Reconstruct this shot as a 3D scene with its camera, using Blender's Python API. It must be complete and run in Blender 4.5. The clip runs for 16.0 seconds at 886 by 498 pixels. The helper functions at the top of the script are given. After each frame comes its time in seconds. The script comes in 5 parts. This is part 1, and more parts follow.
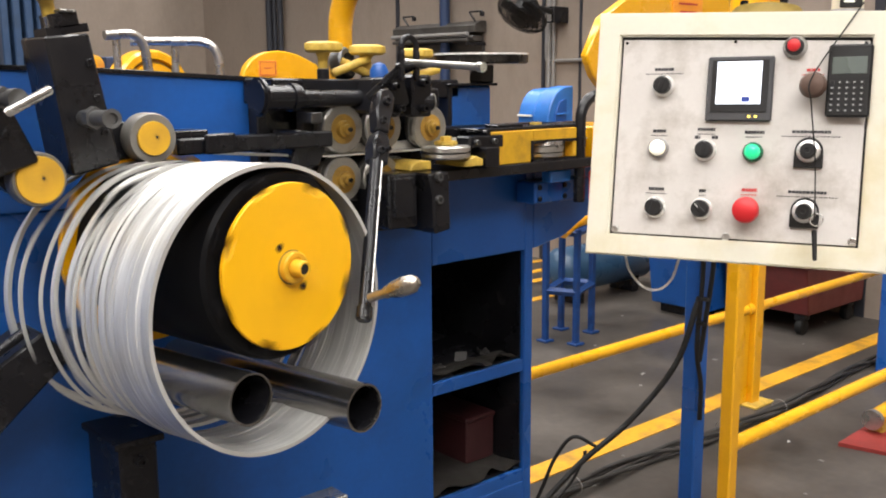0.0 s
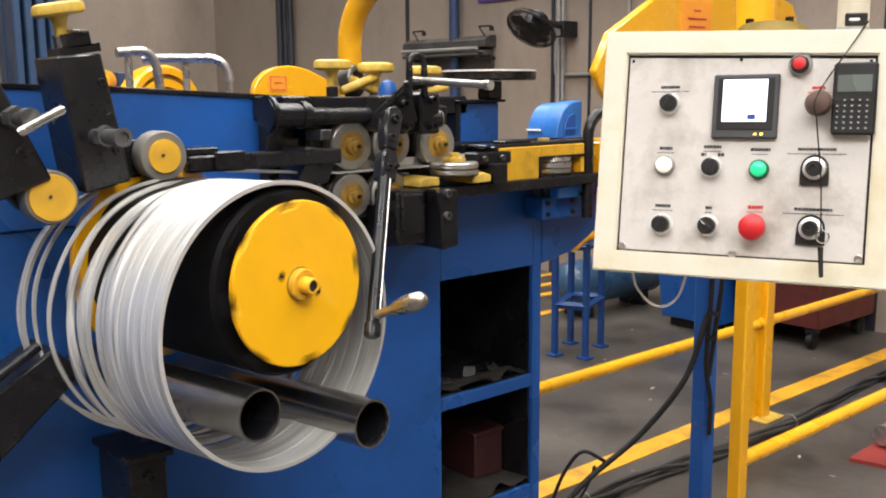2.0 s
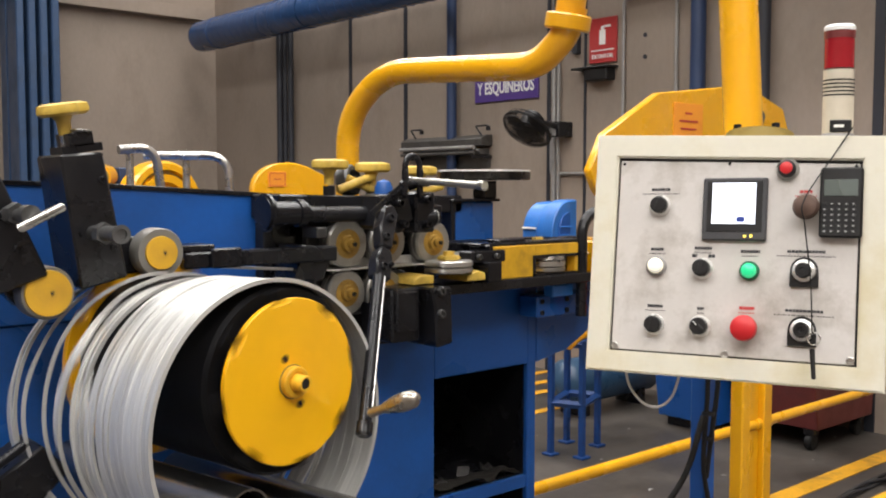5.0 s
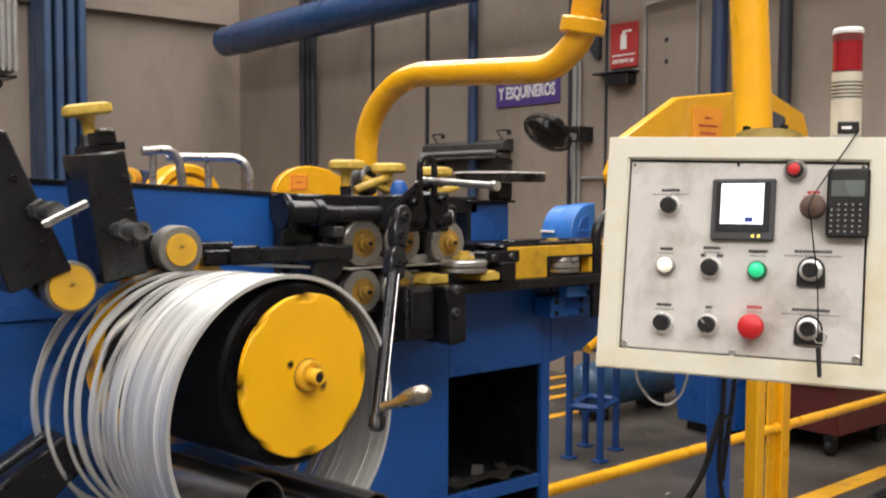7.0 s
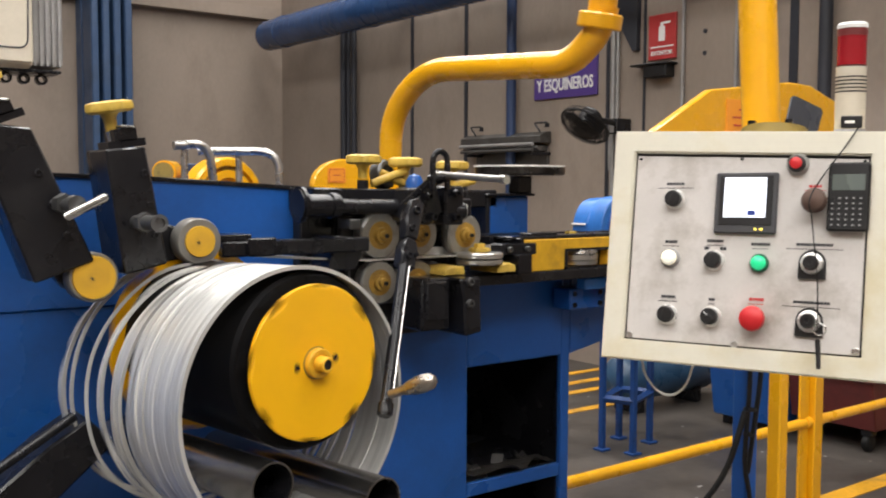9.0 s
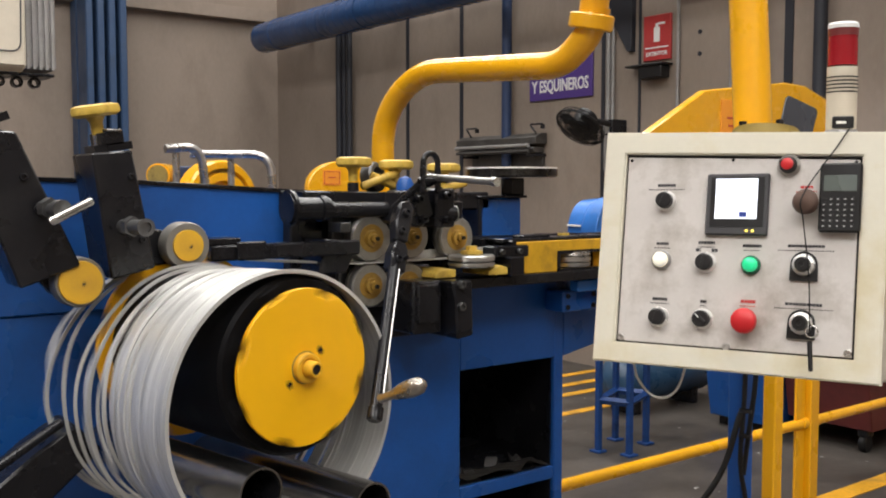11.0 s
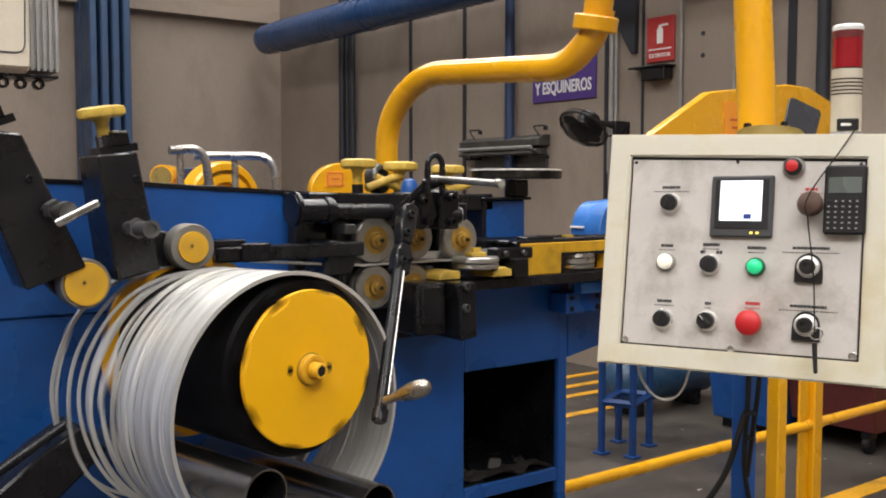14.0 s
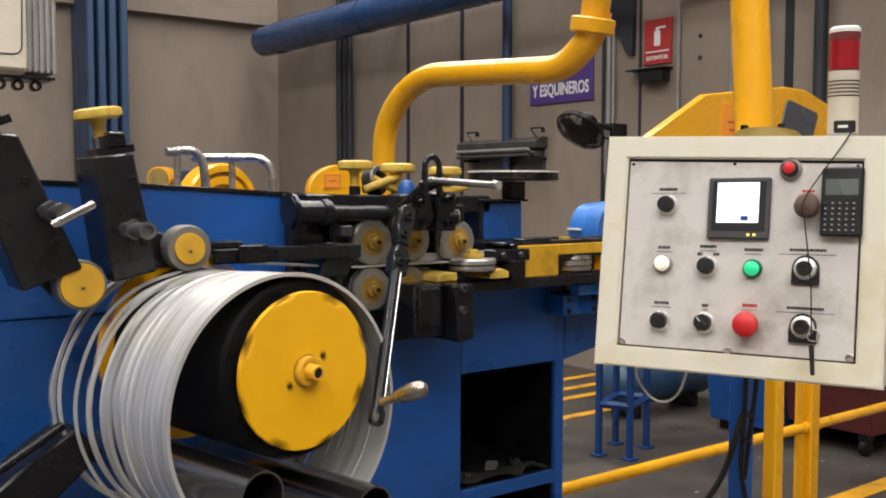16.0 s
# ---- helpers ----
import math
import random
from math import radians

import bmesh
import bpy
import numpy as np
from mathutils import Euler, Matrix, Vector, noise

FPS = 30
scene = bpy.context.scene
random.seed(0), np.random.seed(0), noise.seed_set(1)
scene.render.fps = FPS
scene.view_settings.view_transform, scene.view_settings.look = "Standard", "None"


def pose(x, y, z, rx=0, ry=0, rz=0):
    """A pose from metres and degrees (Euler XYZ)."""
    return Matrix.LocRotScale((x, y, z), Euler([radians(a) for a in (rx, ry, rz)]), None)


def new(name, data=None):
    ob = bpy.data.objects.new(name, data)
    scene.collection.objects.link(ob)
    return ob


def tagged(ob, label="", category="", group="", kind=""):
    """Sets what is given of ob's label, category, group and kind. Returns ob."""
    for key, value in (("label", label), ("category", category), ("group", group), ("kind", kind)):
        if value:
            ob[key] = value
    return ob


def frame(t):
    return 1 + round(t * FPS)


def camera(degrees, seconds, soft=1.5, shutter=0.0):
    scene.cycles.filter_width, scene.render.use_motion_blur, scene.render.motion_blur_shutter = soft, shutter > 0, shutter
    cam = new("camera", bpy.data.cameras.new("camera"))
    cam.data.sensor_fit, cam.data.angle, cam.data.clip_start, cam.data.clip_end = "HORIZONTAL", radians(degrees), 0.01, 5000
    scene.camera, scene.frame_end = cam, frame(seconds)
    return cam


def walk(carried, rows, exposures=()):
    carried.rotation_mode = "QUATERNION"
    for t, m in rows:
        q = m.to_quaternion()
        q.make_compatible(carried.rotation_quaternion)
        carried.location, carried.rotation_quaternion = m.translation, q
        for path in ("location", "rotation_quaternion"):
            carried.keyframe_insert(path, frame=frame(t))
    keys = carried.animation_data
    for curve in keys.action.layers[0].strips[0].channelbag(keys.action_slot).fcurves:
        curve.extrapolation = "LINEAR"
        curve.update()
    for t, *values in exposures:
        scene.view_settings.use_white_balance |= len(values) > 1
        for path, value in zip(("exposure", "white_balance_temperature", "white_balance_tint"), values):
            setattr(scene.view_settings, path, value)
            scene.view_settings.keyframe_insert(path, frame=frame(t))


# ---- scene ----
cam = camera(49.3, 16.0, soft=1.9, shutter=0.9)
PATH = [
    (0.0, 0.0000, 0.0001, 1.4056, -41.425, -10.094, 0.371),
    (0.5, 0.0034, 0.0005, 1.4077, -41.564, -10.200, 0.439),
    (1.0, 0.0023, -0.0005, 1.4096, -41.356, -9.992, 0.447),
    (1.5, 0.0002, -0.0065, 1.4106, -41.190, -9.630, 0.460),
    (2.0, -0.0028, -0.0089, 1.4129, -40.833, -9.325, 0.471),
    (2.5, -0.0045, -0.0141, 1.4163, -40.695, -8.974, 0.535),
    (3.0, -0.0034, -0.0146, 1.4159, -40.826, -8.681, 0.612),
    (3.5, -0.0030, -0.0142, 1.4169, -40.875, -8.384, 0.640),
    (4.0, -0.0044, -0.0160, 1.4174, -40.900, -7.421, 0.411),
    (4.5, -0.0060, -0.0178, 1.4183, -41.150, -5.084, 0.089),
    (4.7, -0.0048, -0.0183, 1.4186, -41.208, -4.065, 0.027),
    (6.8, -0.0158, -0.0403, 1.4135, -40.129, -2.938, -0.228),
    (7.0, -0.0140, -0.0524, 1.4101, -39.632, -3.367, -0.256),
    (7.5, 0.0014, -0.0878, 1.4098, -38.126, -4.239, -0.228),
    (8.0, 0.0125, -0.1055, 1.4089, -36.721, -4.403, -0.235),
    (8.5, 0.0091, -0.1129, 1.4122, -36.414, -4.156, -0.182),
    (9.0, 0.0063, -0.1198, 1.4129, -36.975, -3.837, -0.226),
    (9.2, 0.0091, -0.1237, 1.4129, -37.221, -3.719, -0.038),
    (11.5, 0.0230, -0.1174, 1.4146, -37.118, -3.734, 0.025),
    (12.0, 0.0202, -0.1175, 1.4149, -37.127, -3.539, -0.072),
    (12.5, 0.0196, -0.1198, 1.4158, -37.245, -3.395, -0.132),
    (13.0, 0.0200, -0.1191, 1.4150, -37.273, -3.438, -0.111),
    (13.5, 0.0219, -0.1182, 1.4154, -37.158, -3.567, -0.016),
    (14.0, 0.0191, -0.1175, 1.4151, -36.987, -3.658, -0.003),
    (14.5, 0.0184, -0.1194, 1.4159, -36.964, -3.633, -0.015),
    (15.0, 0.0187, -0.1203, 1.4159, -37.067, -3.534, -0.058),
    (15.5, 0.0191, -0.1192, 1.4148, -37.091, -3.510, -0.091),
    (16.0, 0.0204, -0.1169, 1.4142, -37.138, -3.527, -0.053),
]
walk(cam, [(t, pose(x, y, z, 90 + pitch, roll, yaw)) for t, x, y, z, yaw, pitch, roll in PATH],
     exposures=[(0.0, 0.50), (3.5, 0.50), (4.0, 0.48), (4.6, 0.24), (7.0, 0.15), (9.0, 0.16), (11.5, 0.01), (16.0, 0.0)])

# ---- light: daylight through assumed roof lights over the hall, none in view ----
world = bpy.data.worlds.new("hall_world")
scene.world = world
world.use_nodes = True
wn = world.node_tree.nodes
sky = wn.new("ShaderNodeTexSky")
sky.sky_type, sky.sun_disc = "NISHITA", False
sky.sun_elevation, sky.sun_rotation = radians(50), radians(200)
world.node_tree.links.new(sky.outputs[0], wn["Background"].inputs[0])
wn["Background"].inputs[1].default_value = 0.1
scene.view_settings.exposure = 0.0
CEIL = 6.0
# the second is a fill light, added to brighten the south-facing fronts
SKYLIGHTS = [(-3.2, -1.0, 1.4, 9.0), (-1.2, -4.6, 1.6, 2.2), (0.8, 1.5, 1.4, 13.0), (3.6, 2.6, 1.0, 8.6), (4.9, 8.3, 0.8, 3.0)]
SKY_POWER = [500.0, 125.0, 440.0, 300.0, 85.0]
for (sx, sy, sw, sl), power in zip(SKYLIGHTS, SKY_POWER):
    lamp = bpy.data.lights.new("assumed_roof_light", "AREA")
    lamp.shape, lamp.size, lamp.size_y, lamp.energy = "RECTANGLE", sw, sl, power
    lamp.color = (1.0, 0.965, 0.925)
    ob = new("assumed_roof_light", lamp)
    ob.matrix_world = pose(sx, sy, CEIL + 0.05)


# ---- materials ----
def mat(name, colour, rough=0.5, metal=0.0, vary=0.12, scale=6.0, grain=60.0, bump=0.15, stain=None, stain_amount=0.0,
        stain_scale=3.0, coat=0.0, stretch=(1, 1, 1), rough_vary=0.12, random_vary=0.0, spec=0.5):
    m = bpy.data.materials.new(name)
    m.use_nodes = True
    nt = m.node_tree
    n, l = nt.nodes, nt.links
    b = n["Principled BSDF"]
    b.inputs["Metallic"].default_value = metal
    b.inputs["Coat Weight"].default_value = coat
    b.inputs["Coat Roughness"].default_value = 0.12
    b.inputs["Specular IOR Level"].default_value = spec
    tc, mp = n.new("ShaderNodeTexCoord"), n.new("ShaderNodeMapping")
    l.new(tc.outputs["Object"], mp.inputs[0])
    mp.inputs["Scale"].default_value = stretch
    big, fine = n.new("ShaderNodeTexNoise"), n.new("ShaderNodeTexNoise")
    for t, s, d in ((big, scale, 5), (fine, grain, 4)):
        t.inputs["Scale"].default_value, t.inputs["Detail"].default_value = s, d
        l.new(mp.outputs[0], t.inputs["Vector"])
    mixn = n.new("ShaderNodeMath")
    mixn.operation = "MULTIPLY_ADD"
    l.new(fine.outputs[0], mixn.inputs[0])
    mixn.inputs[1].default_value = 0.4
    l.new(big.outputs[0], mixn.inputs[2])
    ramp = n.new("ShaderNodeMapRange")
    l.new(mixn.outputs[0], ramp.inputs[0])
    ramp.inputs[1].default_value, ramp.inputs[2].default_value = 0.4, 1.0
    ramp.inputs[3].default_value, ramp.inputs[4].default_value = 1.0 - vary, 1.0 + vary
    col = n.new("ShaderNodeVectorMath")
    col.operation = "SCALE"
    col.inputs[0].default_value = colour
    l.new(ramp.outputs[0], col.inputs["Scale"])
    out = col.outputs[0]
    if random_vary:
        info = n.new("ShaderNodeObjectInfo")
        rr = n.new("ShaderNodeMapRange")
        l.new(info.outputs["Random"], rr.inputs[0])
        rr.inputs[3].default_value, rr.inputs[4].default_value = 1 - random_vary, 1 + random_vary
        c2 = n.new("ShaderNodeVectorMath")
        c2.operation = "SCALE"
        l.new(out, c2.inputs[0])
        l.new(rr.outputs[0], c2.inputs["Scale"])
        out = c2.outputs[0]
    if stain:
        st = n.new("ShaderNodeTexNoise")
        st.inputs["Scale"].default_value, st.inputs["Detail"].default_value, st.inputs["Roughness"].default_value = stain_scale, 8, 0.65
        l.new(mp.outputs[0], st.inputs["Vector"])
        sr = n.new("ShaderNodeMapRange")
        l.new(st.outputs[0], sr.inputs[0])
        sr.inputs[1].default_value, sr.inputs[2].default_value = 0.48, 0.72
        sr.inputs[4].default_value = stain_amount
        mx = n.new("ShaderNodeMix")
        mx.data_type = "RGBA"
        l.new(sr.outputs[0], mx.inputs[0])
        l.new(out, mx.inputs[6])
        mx.inputs[7].default_value = (*stain, 1)
        out = mx.outputs[2]
    l.new(out, b.inputs["Base Color"])
    ro = n.new("ShaderNodeMapRange")
    l.new(big.outputs[0], ro.inputs[0])
    ro.inputs[1].default_value, ro.inputs[2].default_value = 0.3, 0.7
    ro.inputs[3].default_value, ro.inputs[4].default_value = max(0.03, rough - rough_vary), min(1.0, rough + rough_vary)
    l.new(ro.outputs[0], b.inputs["Roughness"])
    if bump:
        bp = n.new("ShaderNodeBump")
        bp.inputs["Strength"].default_value, bp.inputs["Distance"].default_value = bump, 0.002
        l.new(mixn.outputs[0], bp.inputs["Height"])
        l.new(bp.outputs[0], b.inputs["Normal"])
    return m


def glow(name, colour, strength):
    m = bpy.data.materials.new(name)
    m.use_nodes = True
    b = m.node_tree.nodes["Principled BSDF"]
    b.inputs["Base Color"].default_value = (*colour, 1)
    b.inputs["Emission Color"].default_value = (*colour, 1)
    b.inputs["Emission Strength"].default_value = strength
    b.inputs["Roughness"].default_value = 0.25
    return m


BLUE = mat("blue_enamel", (0.011, 0.088, 0.35), 0.34, 0, 0.16, 4, 90, 0.14, (0.012, 0.038, 0.10), 0.55, 3.0)
BLUE_LIGHT = mat("light_blue_enamel", (0.03, 0.17, 0.55), 0.35, 0, 0.12, 5, 80, 0.1, (0.02, 0.05, 0.15), 0.4, 4)
TANK = mat("tank_blue", (0.03, 0.075, 0.14), 0.3, 0, 0.2, 5, 60, 0.1, (0.03, 0.05, 0.08), 0.5, 4)
YELLOW = mat("yellow_enamel", (0.86, 0.42, 0.005), 0.30, 0, 0.06, 5, 90, 0.05, (0.50, 0.22, 0.010), 0.25, 5, coat=0.7)
YELLOW_DIRTY = mat("grimy_yellow_enamel", (0.68, 0.38, 0.02), 0.42, 0, 0.18, 9, 110, 0.2, (0.2, 0.12, 0.03), 0.6, 16)
YELLOW_WORN = mat("worn_yellow_paint", (0.62, 0.42, 0.07), 0.5, 0, 0.22, 14, 120, 0.3, (0.16, 0.10, 0.03), 0.7, 22)
# black of the oiled steel parts, and of linings that stand for shade
BLACK = mat("black_oiled_steel_and_shade", (0.008, 0.008, 0.010), 0.27, 0.0, 0.4, 10, 140, 0.2, (0.026, 0.025, 0.025), 0.5, 18, rough_vary=0.14, spec=0.36)
DRUM = mat("black_drum_paint", (0.005, 0.005, 0.006), 0.5, 0.0, 0.3, 8, 90, 0.12, (0.014, 0.014, 0.014), 0.5, 9, spec=0.10)
STEEL = mat("worn_bright_steel", (0.52, 0.51, 0.49), 0.3, 0.9, 0.16, 20, 200, 0.15, (0.16, 0.14, 0.12), 0.5, 18)
ROLLER = mat("roller_steel", (0.36, 0.35, 0.32), 0.4, 0.7, 0.18, 20, 200, 0.12, (0.12, 0.10, 0.07), 0.6, 25)
ZINC = mat("galvanised_strip", (0.69, 0.69, 0.665), 0.42, 0.55, 0.22, 18, 160, 0.15, (0.42, 0.42, 0.405), 0.75, 14, random_vary=0.07, stretch=(0.3, 5.0, 0.3))
DISC = mat("clean_yellow_enamel", (0.94, 0.49, 0.004), 0.4, 0, 0.06, 8, 90, 0.06, (0.6, 0.28, 0.01), 0.25, 7, coat=0.1)
PIPE_STEEL = mat("mill_steel_tube", (0.36, 0.345, 0.33), 0.2, 0.97, 0.2, 8, 160, 0.1, (0.12, 0.10, 0.09), 0.5, 10, stretch=(1, 0.3, 1))
RUBBER = mat("black_cable_rubber", (0.010, 0.010, 0.010), 0.5, 0, 0.2, 20, 100, 0.15, spec=0.3)
CREAM = mat("cream_box_enamel", (0.70, 0.67, 0.56), 0.40, 0, 0.05, 5, 120, 0.10, (0.56, 0.47, 0.24), 0.75, 5)
PLATE = mat("panel_face_grey", (0.61, 0.58, 0.55), 0.42, 0, 0.07, 7, 150, 0.08, (0.27, 0.235, 0.19), 0.85, 7.5)
WALL = mat("hall_wall_render", (0.285, 0.231, 0.188), 0.75, 0, 0.14, 1.3, 30, 0.3, (0.170, 0.136, 0.108), 0.6, 1.6, stretch=(1, 1, 0.55))
FLOOR = mat("hall_floor_concrete", (0.071, 0.062, 0.054), 0.46, 0, 0.45, 2.0, 26, 0.5, (0.016, 0.014, 0.012), 0.95, 1.5)
DUSTY = mat("dusty_cable_rubber", (0.026, 0.025, 0.024), 0.55, 0, 0.4, 12, 90, 0.2, (0.075, 0.068, 0.06), 0.5, 9)
STAND_BLUE = mat("dark_blue_stand_paint", (0.008, 0.05, 0.20), 0.4, 0, 0.2, 6, 80, 0.15, (0.01, 0.015, 0.03), 0.6, 6)
LINE = mat("floor_line_paint", (0.72, 0.36, 0.02), 0.55, 0, 0.2, 5, 60, 0.2, (0.12, 0.09, 0.05), 0.7, 6)
DUCT = mat("blue_duct_paint", (0.030, 0.075, 0.19), 0.20, 0, 0.15, 2, 40, 0.1, (0.02, 0.03, 0.06), 0.5, 2)
PIPE_BLUE = mat("dark_blue_conduit", (0.02, 0.04, 0.10), 0.5, 0, 0.2, 3, 40, 0.1)
JOINT = mat("dark_batten", (0.022, 0.024, 0.032), 0.6, 0, 0.2, 5, 40, 0.1)
GREY = mat("grey_galvanised", (0.33, 0.32, 0.31), 0.5, 0.4, 0.2, 5, 60, 0.15, (0.12, 0.1, 0.08), 0.4, 6)
BEIGE = mat("beige_cabinet", (0.62, 0.56, 0.45), 0.5, 0, 0.08, 4, 60, 0.1, (0.3, 0.25, 0.18), 0.4, 5)
MAROON = mat("maroon_paint", (0.12, 0.022, 0.020), 0.5, 0, 0.25, 6, 60, 0.2, (0.05, 0.02, 0.02), 0.6, 6)
SIGN_RED = mat("faded_red_sign", (0.44, 0.035, 0.035), 0.5, 0, 0.12, 4, 60, 0.05, (0.5, 0.12, 0.10), 0.5, 6)
COLUMN_BLUE = mat("column_blue_paint", (0.040, 0.080, 0.165), 0.42, 0, 0.2, 3, 40, 0.1, (0.02, 0.035, 0.06), 0.6, 3)
NOTICE = mat("amber_paper_notice", (0.88, 0.33, 0.03), 0.6, 0, 0.08, 10, 80, 0.05)
HUB = mat("grimy_hub_paint", (0.36, 0.21, 0.035), 0.42, 0, 0.3, 20, 120, 0.3, (0.09, 0.055, 0.02), 0.8, 40)
RED = mat("red_enamel", (0.55, 0.015, 0.02), 0.35, 0, 0.08, 8, 90, 0.05)
BLACK_PLASTIC = mat("black_plastic", (0.009, 0.009, 0.010), 0.42, 0, 0.15, 20, 200, 0.1)
GREY_PLASTIC = mat("dark_grey_bezel", (0.055, 0.055, 0.06), 0.45, 0, 0.1, 20, 200, 0.1)
BROWN = mat("brown_rubber_knob", (0.10, 0.06, 0.045), 0.7, 0, 0.25, 20, 160, 0.2)
WHITE = mat("white_paint", (0.8, 0.8, 0.78), 0.5, 0, 0.06, 10, 100, 0.05)
INK = mat("label_ink", (0.03, 0.03, 0.035), 0.6, 0, 0.1, 20, 100, 0)
INK_RED = mat("red_label_ink", (0.5, 0.04, 0.04), 0.6, 0, 0.1, 20, 100, 0)
PURPLE = mat("purple_sign_vinyl", (0.085, 0.045, 0.23), 0.45, 0, 0.08, 4, 60, 0.05)
CEILING = mat("roof_sheet", (0.45, 0.44, 0.42), 0.7, 0, 0.1, 2, 30, 0.1)
SCREEN = glow("lit_screen", (0.86, 0.9, 1.0), 0.9)
LAMP_WHITE = glow("white_lamp_lens", (1.0, 0.96, 0.80), 0.35)
LAMP_GREEN = glow("green_lamp_lens", (0.02, 0.62, 0.26), 0.5)
CHROME = mat("satin_chrome", (0.80, 0.79, 0.77), 0.3, 0.6, 0.08, 30, 200, 0.05)
OLIVE = mat("grimy_olive_flange", (0.28, 0.20, 0.05), 0.5, 0, 0.25, 12, 110, 0.3, (0.07, 0.05, 0.02), 0.7, 20)
LED = glow("yellow_led", (1.0, 0.75, 0.1), 2.0)

# ---- building helpers ----
SPACE = {}


def thing(name, at, label, category, group="", kind="", m=None):
    ob = new(name)
    mw = m if m is not None else Matrix.Translation(at)
    ob.matrix_world = mw
    ob.empty_display_size = 0.05
    SPACE[ob] = mw
    return tagged(ob, label, category, group, kind)


def mesh_of(bm, material, smooth=35):
    me = bpy.data.meshes.new("mesh")
    bmesh.ops.recalc_face_normals(bm, faces=bm.faces)
    bm.to_mesh(me)
    bm.free()
    me.materials.append(material)
    if smooth:
        me.polygons.foreach_set("use_smooth", [True] * len(me.polygons))
        me.set_sharp_from_angle(angle=radians(smooth))
    return me


def part(name, bm, material, parent, label="", local=False):
    """One mesh under a thing or a part; the bmesh is in world space unless local."""
    me = mesh_of(bm, material)
    if not local:
        me.transform(SPACE[parent].inverted())
    ob = new(name, me)
    ob.parent = parent
    SPACE[ob] = SPACE[parent]
    return tagged(ob, label)


def solid(name, bm, material, at, label, category, group="", kind=""):
    """A thing of one mesh, with its origin at a point of the world."""
    me = mesh_of(bm, material)
    me.transform(Matrix.Translation(at).inverted())
    ob = new(name, me)
    ob.location = at
    SPACE[ob] = Matrix.Translation(at)
    return tagged(ob, label, category, group, kind)


def B(*boxes, bevel=0.0015, m=None):
    """Boxes as x0, x1, y0, y1, z0, z1, with softened edges."""
    bm = bmesh.new()
    for x0, x1, y0, y1, z0, z1 in boxes:
        t = bmesh.new()
        bmesh.ops.create_cube(t, size=1)
        for v in t.verts:
            v.co = Vector(((x0 + x1) / 2 + v.co.x * (x1 - x0), (y0 + y1) / 2 + v.co.y * (y1 - y0), (z0 + z1) / 2 + v.co.z * (z1 - z0)))
        if bevel:
            bmesh.ops.bevel(t, geom=t.edges[:], offset=min(bevel, 0.4 * min(x1 - x0, y1 - y0, z1 - z0)), segments=1, affect="EDGES")
        add(bm, t)
    if m is not None:
        bm.transform(m)
    return bm


def add(bm, t):
    me = bpy.data.meshes.new("t")
    t.to_mesh(me)
    t.free()
    bm.from_mesh(me)
    bpy.data.meshes.remove(me)
    return bm


def join(*bms):
    for t in bms[1:]:
        add(bms[0], t)
    return bms[0]


def C(p0, p1, r0, r1=None, seg=24, bevel=0.0):
    """A round bar from p0 to p1."""
    p0, p1 = Vector(p0), Vector(p1)
    bm = bmesh.new()
    bmesh.ops.create_cone(bm, cap_ends=True, segments=seg, radius1=r0, radius2=r0 if r1 is None else r1, depth=(p1 - p0).length)
    if bevel:
        rim = [e for e in bm.edges if abs(e.verts[0].co.z - e.verts[1].co.z) < 1e-6]
        bmesh.ops.bevel(bm, geom=rim, offset=bevel, segments=2, affect="EDGES")
    q = (p1 - p0).to_track_quat("Z", "Y").to_matrix().to_4x4()
    bm.transform(Matrix.Translation((p0 + p1) / 2) @ q)
    return bm


def lathe(profile, p0, axis, seg=40, scale=(1, 1, 1)):
    """A turned body: profile of (along, radius) about the axis from p0."""
    bm = bmesh.new()
    rings = []
    for a, r in profile:
        rings.append([bm.verts.new((r * math.cos(2 * math.pi * k / seg), r * math.sin(2 * math.pi * k / seg), a)) for k in range(seg)])
    for u, v in zip(rings, rings[1:]):
        for k in range(seg):
            bm.faces.new((u[k], u[(k + 1) % seg], v[(k + 1) % seg], v[k]))
    bmesh.ops.remove_doubles(bm, verts=bm.verts, dist=1e-6)
    q = Vector(axis).to_track_quat("Z", "Y").to_matrix().to_4x4()
    bm.transform(Matrix.Translation(p0) @ q @ Matrix.Diagonal((*scale, 1)))
    return bm


def ring(r_out, r_in, depth, seg=40):
    return [(0, r_in), (0, r_out), (depth, r_out), (depth, r_in), (0, r_in)]


def smooth_path(points, steps=8):
    pts = [Vector(p) for p in points]
    ext = [2 * pts[0] - pts[1], *pts, 2 * pts[-1] - pts[-2]]
    out = []
    for a, b, c, d in zip(ext, ext[1:], ext[2:], ext[3:]):
        for k in range(steps):
            t = k / steps
            out.append(0.5 * (2 * b + (c - a) * t + (2 * a - 5 * b + 4 * c - d) * t * t + (3 * b - a - 3 * c + d) * t ** 3))
    return out + [pts[-1]]


def bend(points, radius, steps=7):
    """A line with its corners rounded to about the radius."""
    pts = [Vector(p) for p in points]
    out = [pts[0]]
    for a, b, c in zip(pts, pts[1:], pts[2:]):
        r = min(radius, 0.49 * (a - b).length, 0.49 * (c - b).length)
        p, q = b + (a - b).normalized() * r, b + (c - b).normalized() * r
        out += [(1 - t) ** 2 * p + 2 * t * (1 - t) * b + t * t * q for t in [k / steps for k in range(steps + 1)]]
    return out + [pts[-1]]


